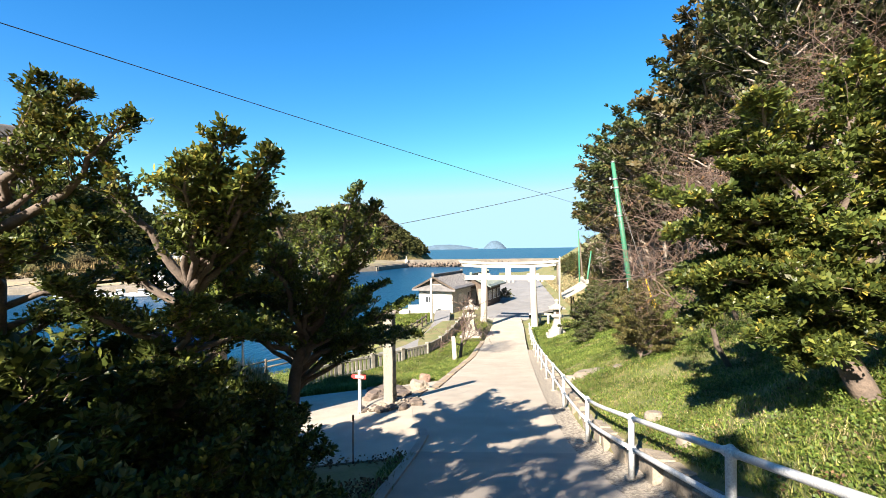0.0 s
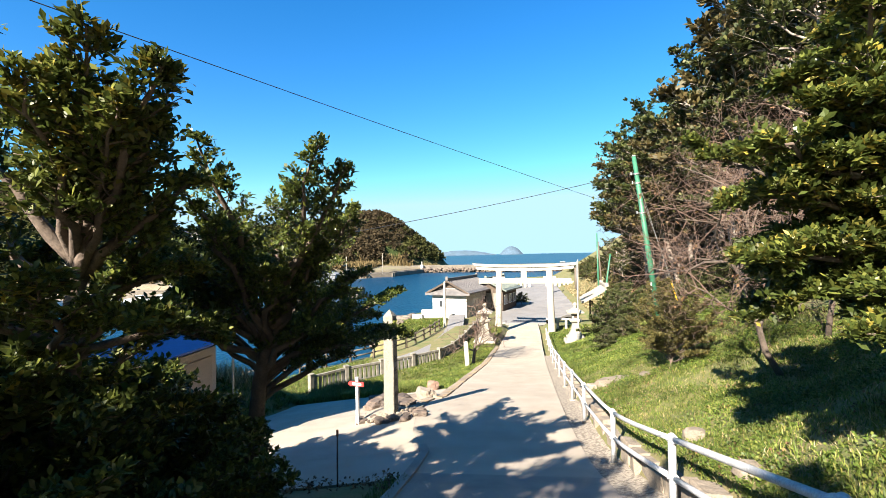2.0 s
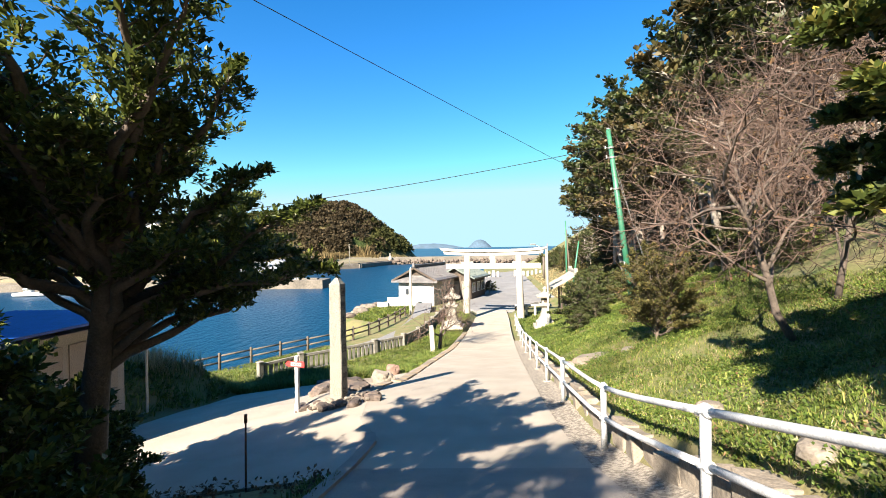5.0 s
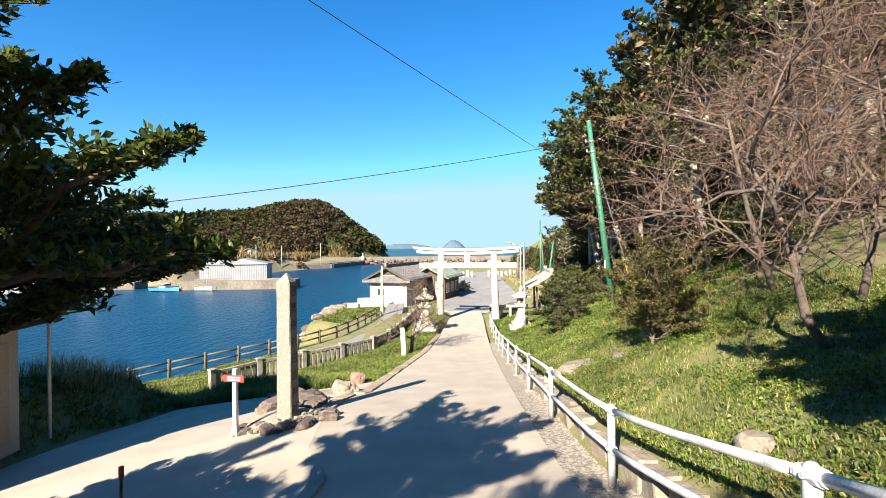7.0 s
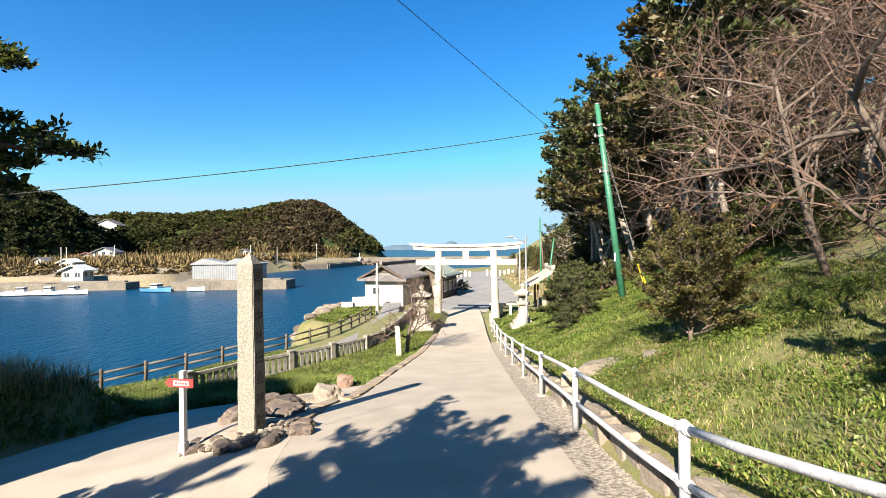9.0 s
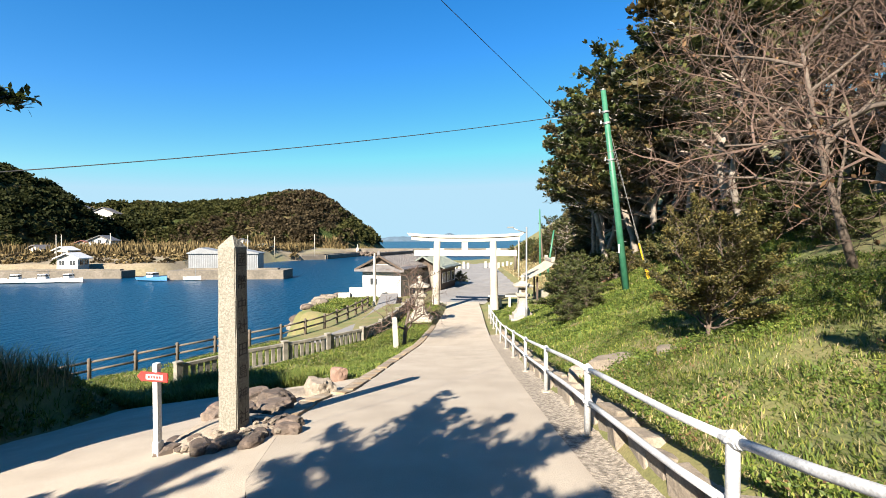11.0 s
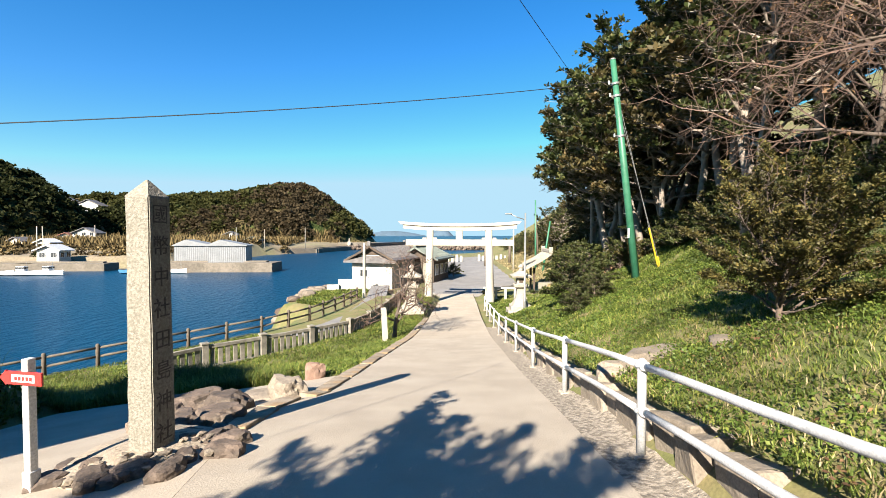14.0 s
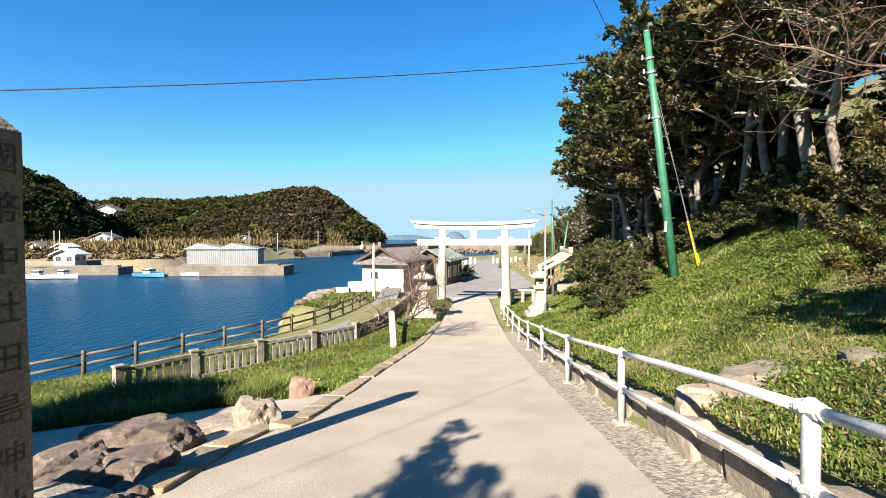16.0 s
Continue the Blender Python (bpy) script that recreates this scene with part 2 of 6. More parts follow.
def ground_z(x, y):
    """Height of the one sheet of ground near the walk."""
    r, xl, xr = road_z(y), left_edge(y), rail_x(y)
    if x > xr:
        d = x - xr
        near = smooth(9, 3, y)
        s = 0.38 + 0.12 * near
        w = lerp_table([(29, 0), (35, 2.2), (43, 4.5), (60, 7.5), (120, 8)], y)
        e = max(0.0, d - w)
        s += 0.12 * smooth(28, 38, y)
        z = r + 0.05 * min(d, w) + s * min(e, 7.0) + 0.62 * max(0.0, e - 7.0)
        z += 0.26 * smooth(0.22, 0.4, d) * smooth(38, 26, y) + 0.18 * fbm(x * 0.5, y * 0.5) * smooth(0.4, 2.0, d)
        return min(z, r + 26 + 3 * fbm(x * 0.05, y * 0.05, 4))
    if x >= xl:
        return r
    d = xl - x
    z = r - 0.12 * d
    lawn = smooth(16.9, 19.6, y) * smooth(50, 44, y)
    low = -5.45 - 0.075 * max(0.0, d - 4)
    fall = r - 0.22 * d
    z = z * (1 - lawn) + max(fall, low) * lawn
    z += 0.85 * math.exp(-((x + 6.6) / 2.7) ** 2 - ((y - 19.1) / 1.0) ** 2)
    far = smooth(44, 50, y)
    z = z * (1 - far) + (r - 0.02 * d) * far
    if y < 20 and x < -7.6:
        z += 1.4 * smooth(-7.6, -8.9, x) * smooth(8, 12, y) * smooth(20, 15.5, y) + 0.1 * fbm(x * 0.8, y * 0.8)
    sh = shore_x(y)
    if x < sh:
        z -= (sh - x) * 2.2
    return max(z, SEA_Z - 3)


def axis(rows):
    """Grid lines: (from, to, step) stretches joined."""
    out = []
    for a, b, s in rows:
        k = max(1, round((b - a) / s))
        out += [a + (b - a) * i / k for i in range(k)]
    return out + [rows[-1][1]]


def grid_mesh(name, xs, ys, fz, material, smooth_faces=True):
    verts = [(x, y, fz(x, y)) for y in ys for x in xs]
    w = len(xs)
    faces = [(j * w + i, j * w + i + 1, (j + 1) * w + i + 1, (j + 1) * w + i) for j in range(len(ys) - 1) for i in range(w - 1)]
    return mesh_of(name, verts, faces, [material], smooth_faces)


gx = axis([(-60, -12, 3), (-12, 14, 0.4), (14, 30, 1), (30, 140, 5)])
gy = axis([(-40, -4, 3), (-4, 32, 0.4), (32, 60, 1), (60, 140, 3)])


def sheet_z(x, y):
    xl, xr = left_edge(y), rail_x(y) + 0.1
    z = ground_z(x, y)
    if xl - 0.25 < x < xr + 0.1 and y <= 48.6:
        z -= 0.22
    elif 48.6 < y < 117 and xl - 1.9 < x < xr + 5.6:
        z -= 0.4
    elif -7.7 < x <= xl and 6.9 < y < 17.4:
        z -= 0.1
    return z


ground = tagged(new("ground", grid_mesh("ground", gx, gy, sheet_z, SOIL)), "brown soil and turf slopes beside the concrete road", "ground", kind="structure")


def strip(name, x0, x1, ys, lift, material, label, category):
    """A surface laid between two lines over the land."""
    verts, faces, k = [], [], 9
    for y in ys:
        for i in range(k):
            x = x0(y) + (x1(y) - x0(y)) * i / (k - 1)
            verts.append((x, y, ground_z(x, y) + lift))
    w = k
    n = len(ys)
    # skirts give the slab its depth
    base = len(verts)
    verts += [(x, y, z - 0.25) for x, y, z in verts[:]]
    faces = [(j * w + i, j * w + i + 1, (j + 1) * w + i + 1, (j + 1) * w + i) for j in range(n - 1) for i in range(w - 1)]
    for j in range(n - 1):
        a, b = j * w, (j + 1) * w
        faces += [(a, b, base + b, base + a), (b + w - 1, a + w - 1, base + a + w - 1, base + b + w - 1)]
    faces += [(i + 1, i, base + i, base + i + 1) for i in range(w - 1)]
    faces += [((n - 1) * w + i, (n - 1) * w + i + 1, base + (n - 1) * w + i + 1, base + (n - 1) * w + i) for i in range(w - 1)]
    return tagged(new(name, mesh_of(name, verts, faces, [material], False)), label, category, kind="structure")


strip("road_upper", lambda y: left_edge(y) + 0.02, lambda y: rail_x(y) - 0.42, axis([(-12, 7.3, 0.4)]), 0.012, OLD_CONCRETE, "old brown concrete ramp, worn and stained", "road")
strip("road", lambda y: left_edge(y) + 0.02, lambda y: rail_x(y) - 0.42, axis([(7.31, 48.5, 0.4)]), 0.0, CONCRETE, "pale worn concrete road running downhill", "road")
strip("road_asphalt", lambda y: left_edge(y) - (1.5 if y > 50 else 0.5) , lambda y: rail_x(y) + 0.5 + 4.5 * smooth(50, 56, y), axis([(48.52, 75, 0.8), (75, 118, 2)]), 0.0, ASPHALT, "grey asphalt road beyond the gate", "road")
strip("pavement", lambda y: -7.5, lambda y: left_edge(y) + 0.016, axis([(7.0, 17.3, 0.4)]), 0.0, CONCRETE, "pale concrete forecourt joining the road", "pavement")

# ---- sea ----
def water_mat():
    m = bpy.data.materials.new("harbour_water")
    m.use_nodes = True
    n, l = m.node_tree.nodes, m.node_tree.links
    b = n["Principled BSDF"]
    tc = n.new("ShaderNodeTexCoord")
    mp = n.new("ShaderNodeMapping")
    mp.inputs["Scale"].default_value = (1.0, 0.45, 1.0)
    l.new(tc.outputs["Object"], mp.inputs["Vector"])
    n1, n2, n3 = (n.new("ShaderNodeTexNoise") for _ in range(3))
    for t, s, d in ((n1, 1.6, 4), (n2, 0.12, 3), (n3, 0.015, 3)):
        t.inputs["Scale"].default_value, t.inputs["Detail"].default_value = s, d
        l.new(mp.outputs[0], t.inputs["Vector"])
    mx = n.new("ShaderNodeMix")
    mx.data_type = "RGBA"
    mx.inputs[6].default_value, mx.inputs[7].default_value = (0.0013, 0.027, 0.066, 1), (0.002, 0.037, 0.082, 1)
    l.new(n3.outputs[0], mx.inputs[0])
    l.new(mx.outputs[2], b.inputs["Base Color"])
    b.inputs["Roughness"].default_value = 0.3
    b.inputs["IOR"].default_value = 1.33
    b.inputs["Specular IOR Level"].default_value = 0.1
    ad = n.new("ShaderNodeMath")
    ad.operation = "ADD"
    l.new(n1.outputs[0], ad.inputs[0])
    l.new(n2.outputs[0], ad.inputs[1])
    bp = n.new("ShaderNodeBump")
    bp.inputs["Strength"].default_value, bp.inputs["Distance"].default_value = 0.9, 0.25
    l.new(ad.outputs[0], bp.inputs["Height"])
    l.new(bp.outputs[0], b.inputs["Normal"])
    return m


WATER = water_mat()
sea = tagged(new("water", grid_mesh("water", [-2600, -400, -100, 0, 100, 400, 2600], [-400, 0, 100, 400, 1000, 4400], lambda x, y: SEA_Z, WATER)), "deep blue rippled sea and harbour water", "water", kind="structure")
seabed = tagged(new("seabed", grid_mesh("seabed", [-2600, -100, 100, 2600], [-400, 0, 400, 4400], lambda x, y: SEA_Z - 12, SOIL)), "dark sea floor under the harbour", "ground", kind="structure")


# ---- far hills ----
def crowns(x, y, cell):
    """Rounded tree crowns: height over the nearest of scattered points."""
    best = 9.0
    i0, j0 = math.floor(x / cell), math.floor(y / cell)
    for i in (i0 - 1, i0, i0 + 1):
        for j in (j0 - 1, j0, j0 + 1):
            h = math.sin(i * 127.1 + j * 311.7) * 43758.5453
            h -= math.floor(h)
            k = math.sin(i * 269.5 + j * 183.3) * 43758.5453
            k -= math.floor(k)
            d = math.hypot(x / cell - i - 0.15 - 0.7 * h, y / cell - j - 0.15 - 0.7 * k) / (0.65 + 0.5 * h)
            best = min(best, d)
    return math.sqrt(max(0.0, 1 - best * best)) if best < 1 else 0.0


def hill_mat():
    m = bpy.data.materials.new("winter_woodland")
    m.use_nodes = True
    n, l = m.node_tree.nodes, m.node_tree.links
    b = n["Principled BSDF"]
    tc = n.new("ShaderNodeTexCoord")
    geo = n.new("ShaderNodeNewGeometry")
    sep = n.new("ShaderNodeSeparateXYZ")
    l.new(geo.outputs["Position"], sep.inputs[0])
    big, mid, fine = (n.new("ShaderNodeTexNoise") for _ in range(3))
    for t, s in ((big, 0.028), (mid, 0.16), (fine, 1.1)):
        t.inputs["Scale"].default_value, t.inputs["Detail"].default_value = s, 4
        l.new(tc.outputs["Object"], t.inputs["Vector"])
    ad = n.new("ShaderNodeMath")
    ad.operation = "MULTIPLY_ADD"
    ad.inputs[1].default_value = 0.45
    l.new(mid.outputs[0], ad.inputs[0])
    l.new(big.outputs[0], ad.inputs[2])
    ramp = n.new("ShaderNodeValToRGB")
    el = ramp.color_ramp.elements
    el[0].position, el[0].color = 0.56, (0.024, 0.036, 0.011, 1)
    el[1].position, el[1].color = 0.92, (0.11, 0.08, 0.044, 1)
    e = el.new(0.68)
    e.color = (0.05, 0.06, 0.018, 1)
    e = el.new(0.78)
    e.color = (0.08, 0.066, 0.03, 1)
    l.new(ad.outputs[0], ramp.inputs[0])
    low = n.new("ShaderNodeMapRange")                       # dry reeds and bare earth along the shore
    low.inputs[1].default_value, low.inputs[2].default_value = -2.5, -6.0
    nadd = n.new("ShaderNodeMath")
    nadd.operation = "MULTIPLY_ADD"
    nadd.inputs[1].default_value = 9.0
    l.new(mid.outputs[0], nadd.inputs[0])
    nadd2 = n.new("ShaderNodeMath")
    nadd2.operation = "SUBTRACT"
    nadd2.inputs[1].default_value = 4.5
    l.new(sep.outputs[2], nadd.inputs[2])
    l.new(nadd.outputs[0], nadd2.inputs[0])
    l.new(nadd2.outputs[0], low.inputs[0])
    mx = n.new("ShaderNodeMix")
    mx.data_type = "RGBA"
    mx.inputs[7].default_value = (0.16, 0.115, 0.05, 1)
    l.new(low.outputs[0], mx.inputs[0])
    l.new(ramp.outputs[0], mx.inputs[6])
    hsv = n.new("ShaderNodeHueSaturation")
    mr = n.new("ShaderNodeMapRange")
    mr.inputs[1].default_value, mr.inputs[2].default_value = 0.3, 0.7
    mr.inputs[3].default_value, mr.inputs[4].default_value = 0.5, 1.5
    l.new(fine.outputs[0], mr.inputs[0])
    l.new(mr.outputs[0], hsv.inputs["Value"])
    l.new(mx.outputs[2], hsv.inputs["Color"])
    l.new(hsv.outputs[0], b.inputs["Base Color"])
    b.inputs["Roughness"].default_value = 0.95
    b.inputs["Specular IOR Level"].default_value = 0.1
    bp = n.new("ShaderNodeBump")
    bp.inputs["Strength"].default_value, bp.inputs["Distance"].default_value = 1.0, 1.2
    l.new(fine.outputs[0], bp.inputs["Height"])
    l.new(bp.outputs[0], b.inputs["Normal"])
    return m


HILL = hill_mat()


def in_clearing(x, y):
    """The hamlet's open slope on the far hill."""
    return -208 < x < -160 and 222 < y < 268


def headland(x, y):
    """The wooded hill across the harbour, ending in a cape."""
    u = x + 88
    top = lerp_table([(-260, 15), (-150, 17), (-120, 13), (-60, 14), (-25, 17), (0, 24), (14, 24), (26, 19), (37, 11), (46, 3), (58, -4), (70, -12)], u)
    c = 300 + 0.25 * u - 0.0009 * u * u
    across = (y - c) / (66 if y < c else 80)
    z = SEA_Z - 4 + (top - SEA_Z + 4) * max(0.0, 1 - abs(across) ** 1.7)
    wood = smooth(-6, 0, z) * (0 if in_clearing(x, y) else 1)
    z += wood * (4.2 * crowns(x, y, 8.0) + 2.2 * crowns(x + 31, y, 4.2) + 2.2 * fbm(x * 0.05, y * 0.05))
    shelf = -5.6 if u < 42 else -20
    if y < c and y > 205 and u < 30:
        z = max(z, shelf)
    return z


def west_hill(x, y):
    """The nearer wooded hill on the far side of the harbour."""
    d = math.hypot((x + 212) / 82, (y - 198) / 75)
    z = SEA_Z - 4 + 43 * max(0.0, 1 - d ** 2.2)
    z += smooth(-6, 0, z) * (4.2 * crowns(x, y, 7.5) + 2.2 * crowns(x + 31, y, 4.2))
    return z


def far_bank(x, y):
    """Low ground behind the quays."""
    d = max(0.0, (y - lerp_table([(-260, 85), (-170, 108), (-112, 116), (-63, 116), (-60, 186), (-46, 212), (-36, 252)], x)))
    z = min(-6.1 + 0.035 * d, -3) if d > 0 else SEA_Z - 2
    return z + 0.15 * fbm(x * 0.2, y * 0.2)


tagged(new("far_headland", grid_mesh("far_headland", axis([(-380, -200, 3.0), (-200, -20, 1.5)]), axis([(200, 340, 1.6), (340, 400, 6)]), headland, HILL)), "wooded headland in winter browns and greens across the harbour", "hill", kind="structure")
tagged(new("far_hill_west", grid_mesh("far_hill_west", axis([(-330, -140, 2.0)]), axis([(110, 260, 2.0)]), west_hill, HILL)), "dark wooded hill behind the fishing harbour", "hill", kind="structure")
SAND = mat("sandy_ground", (0.27, 0.215, 0.145), (0.20, 0.17, 0.10), 0.95, 0.1, 2.0, 0.0, third=(0.22, 0.22, 0.09), stains=0.06)
tagged(new("far_bank", grid_mesh("far_bank", axis([(-300, -30, 4)]), axis([(60, 260, 4)]), far_bank, SAND)), "sandy ground and yards behind the far quay", "ground", kind="structure")


def isle(x, y, cx, cy, a, b, h):
    d = math.hypot((x - cx) / a, (y - cy) / b)
    return SEA_Z - 5 + (h + 5) * max(0.0, 1 - d ** 1.8) + 4 * fbm(x * 0.02, y * 0.02) * (1 if d < 0.9 else 0)


# The blue of the air's haze is painted into the islands' base colour.
HAZY = mat("painted_haze_island", (0.085, 0.14, 0.20), (0.065, 0.11, 0.15), 0.95, 0.02, 0.1, 0.0)
tagged(new("far_island", grid_mesh("far_island", axis([(60, 380, 8)]), axis([(2900, 3200, 20)]), lambda x, y: isle(x, y, 175, 3050, 85, 110, 58), HAZY)), "hazy blue island on the sea horizon", "island", kind="structure")
tagged(new("far_island_low", grid_mesh("far_island_low", axis([(-420, 120, 10)]), axis([(2900, 3200, 20)]), lambda x, y: isle(x, y, -160, 3050, 250, 120, 34), HAZY)), "low hazy strip of land on the sea horizon", "island", kind="structure")

# ---- railing along the road ----
POSTS = [-5.6, -2.75, 0.1, 2.85, 5.55, 8.4, 11.5, 14.68, 17.9, 21.1, 24.1, 27.0, 29.9, 32.8, 35.7, 38.5]


def rail_pt(y, h):
    return Vector((rail_x(y), y, road_z(y) + 0.02 + h))


railing = empty("railing", pose(rail_x(8.45), 8.45, road_z(8.45)), "white-grey painted pipe railing with two rails along the road", "railing")
RI = railing.matrix_basis.inverted()
for y in POSTS:
    bm = bmesh.new()
    f = RI @ rail_pt(y, -0.1)
    add_tube(bm, [f, f + Vector((0, 0, 0.98)), f + Vector((0, 0, 1.03)), f + Vector((0, 0, 1.05))], [0.047, 0.047, 0.043, 0.02], 12)
    post = part("post", bm, RAILPAINT, railing, smooth_faces=True)
    bm = bmesh.new()
    add_box(bm, RI @ rail_pt(y, -0.045), (0.17, 0.17, 0.06), 0.012)
    part("footing", bm, CONCRETE, post, "small concrete footing")
    for h in (0.88, 0.42):
        bm = bmesh.new()
        c = RI @ rail_pt(y, h)
        s = (rail_pt(y + 0.1, h) - rail_pt(y - 0.1, h)).normalized()
        add_tube(bm, [c - s * 0.10, c - s * 0.075, c - s * 0.07, c + s * 0.07, c + s * 0.075, c + s * 0.10], [0.046, 0.046, 0.054, 0.054, 0.046, 0.046], 10)
        add_tube(bm, [c + Vector((-0.02, 0, 0)), c + Vector((-0.065, 0, 0))], 0.018, 6)
        part("clamp", bm, RAILPAINT, post, "cast clamp", smooth_faces=False)
for a, b in zip(POSTS, POSTS[1:]):
    for h in (0.88, 0.42):
        bm = bmesh.new()
        add_tube(bm, [RI @ rail_pt(a + (b - a) * k / 4, h) for k in range(5)], 0.036, 10)
        part("rail", bm, RAILPAINT, railing, smooth_faces=True)

# ---- stone name pillar ----
PIL = pose(-2.5, 12.02, -2.86, 0, 0, -13)
pillar = empty("name_pillar", PIL, "tall weathered granite pillar engraved with dark characters", "stone pillar")
bm = bmesh.new()
add_lathe(bm, [(0.156, 0.0), (0.153, 0.02), (0.140, 2.78), (0.134, 2.80), (0.01, 2.97)], 4, square=True)
bmesh.ops.bevel(bm, geom=[e for e in bm.edges if abs(e.verts[0].co.z - e.verts[1].co.z) > 1], offset=0.012, segments=2, affect="EDGES")
bmesh.ops.subdivide_edges(bm, edges=[e for e in bm.edges if abs(e.verts[0].co.z - e.verts[1].co.z) > 1], cuts=14)
for v in bm.verts:
    v.co += Vector((1, 1, 0)) * 0.006 * noise.noise(v.co * 4)
part("shaft", bm, GRANITE, pillar)
INK = mat("worn_black_ink", (0.075, 0.07, 0.065), (0.16, 0.15, 0.13), 0.9, 14, 60, 0.0, mix_lo=0.5, mix_hi=0.7)


def lettering(text, size, m, parent, name, material, depth=0.003):
    """Built-in font, turned into a mesh."""
    cu = bpy.data.curves.new(name, "FONT")
    cu.body, cu.size, cu.align_x, cu.align_y, cu.extrude = text, size, "CENTER", "CENTER", depth
    tmp = bpy.data.objects.new(name, cu)
    me = bpy.data.meshes.new_from_object(tmp)
    bpy.data.objects.remove(tmp)
    me.materials.clear()
    me.materials.append(material)
    ob = new(name, me)
    ob.parent = parent
    ob.matrix_basis = m
    return ob


for k, ch in enumerate("國幣中社田島神社"):
    z = 2.60 - k * 0.325
    lettering(ch, 0.22, Matrix.Translation((0.140 + 0.014 * (1 - z / 2.8), 0.0, z)) @ pose(0, 0, 0, 90, 0, 90), pillar, "engraved_character", INK)

# ---- torii ----
TOR = Vector((3.73, 42.75, -6.0))
TORZ = math.degrees(math.atan2(42.45 - 43.25, 5.57 - 0.8))
torii = empty("torii_gate", pose(*TOR, 0, 0, TORZ), "large pale concrete torii gate standing over the road", "torii")
torii.scale = (1.03, 1.03, 1.02)
for sx in (-1, 1):
    bm = bmesh.new()
    add_tube(bm, [(sx * 2.42, 0, -0.2), (sx * 2.42, 0, 0.3), (sx * 2.35, 0, 3.0), (sx * 2.28, 0, 5.82)], [0.33, 0.325, 0.295, 0.265], 24)
    col = part("column", bm, TORII, torii, smooth_faces=True)
    bm = bmesh.new()
    add_lathe(bm, [(0.44, -0.15), (0.44, 0.10), (0.40, 0.14)], 20)
    bmesh.ops.translate(bm, verts=bm.verts, vec=(sx * 2.42, 0, 0))
    part("base_ring", bm, TORII, col)
    for side in (-1, 1):
        bm = bmesh.new()
        add_box(bm, (sx * 2.31 + side * 0.42, 0, 5.16), (0.30, 0.2, 0.14), 0.012)
        part("wedge", bm, TORII, col)
bm = bmesh.new()
add_box(bm, (0, 0, 4.84), (8.4, 0.26, 0.48), 0.015)
part("tie_beam", bm, TORII, torii)
bm = bmesh.new()
add_box(bm, (0, 0, 5.44), (0.52, 0.24, 0.74), 0.012)
part("centre_strut", bm, TORII, torii)


def curved_beam(z0, z1, half, depth, rise, flare):
    bm = bmesh.new()
    k = 24
    rows = []
    for i in range(k + 1):
        u = -1 + 2 * i / k
        up = rise * abs(u) ** 2.6
        x = half * u
        rows.append([bm.verts.new((x + math.copysign(flare if top else 0, u) * (abs(u) ** 6), sy * depth / 2, (z1 if top else z0) + up)) for sy, top in ((-1, 0), (1, 0), (1, 1), (-1, 1))])
    for a, b in zip(rows, rows[1:]):
        for j in range(4):
            bm.faces.new((a[j], a[(j + 1) % 4], b[(j + 1) % 4], b[j]))
    bm.faces.new(rows[0])
    bm.faces.new(list(reversed(rows[-1])))
    bmesh.ops.recalc_face_normals(bm, faces=bm.faces)
    return bm


part("lower_lintel", curved_beam(5.78, 6.10, 4.40, 0.36, 0.17, 0.05), TORII, torii)
part("upper_lintel", curved_beam(6.102, 6.34, 4.58, 0.56, 0.19, 0.2), TORII, torii)

# ---- stone lanterns ----
def stone_lantern(m, label):
    lan = empty("stone_lantern", m, label, "stone lantern", "stone lanterns by the gate")
    def sq(name, rows, sub=None, mm=LANTERN):
        bm = bmesh.new()
        add_lathe(bm, rows, 4, square=True)
        return part(name, bm, mm, sub or lan)
    sq("plinth", [(0.85, -0.3), (0.85, 0.36), (0.82, 0.40)])
    sq("step", [(0.66, 0.40), (0.66, 0.62), (0.63, 0.66)])
    bm = bmesh.new()
    add_lathe(bm, [(0.58, 0.66), (0.46, 0.80), (0.36, 1.05), (0.28, 1.35), (0.25, 1.62), (0.26, 1.72)], 4, square=True)
    part("shaft", bm, LANTERN, lan)
    sq("shelf", [(0.28, 1.72), (0.44, 1.84), (0.46, 1.98), (0.40, 2.02)])
    fire = sq("fire_box", [(0.27, 2.02), (0.27, 2.42)])
    # A flat dark board on each face stands in for the hollow's shade.
    for a in (0, 90, 180, 270):
        bm = bmesh.new()
        add_box(bm, (0, -0.272, 2.22), (0.24, 0.02, 0.24), 0.0)
        bmesh.ops.rotate(bm, verts=bm.verts, cent=(0, 0, 0), matrix=Matrix.Rotation(radians(a), 3, "Z"))
        part("opening", bm, DARKWOOD, fire, "dark board for the shaded hollow of the fire box")
    bm = bmesh.new()
    add_lathe(bm, [(0.30, 2.42), (0.60, 2.47), (0.64, 2.56), (0.46, 2.64), (0.28, 2.76), (0.16, 2.86)], 4, square=True)
    part("cap", bm, LANTERN, lan)
    bm = bmesh.new()
    add_lathe(bm, [(0.12, 2.84), (0.15, 2.92), (0.09, 2.98), (0.17, 3.06), (0.18, 3.14), (0.10, 3.23), (0.02, 3.28)], 12)
    part("finial", bm, LANTERN, lan, smooth_faces=True)
    return lan


lan = stone_lantern(pose(0.0, 35.6, -5.62, 0, 0, -6), "pale granite stone lantern on a stepped plinth")
copy_thing(lan, pose(6.95, 35.2, -5.58, 0, 0, -6))["label"] = "pale granite stone lantern beside a steel lamp post"

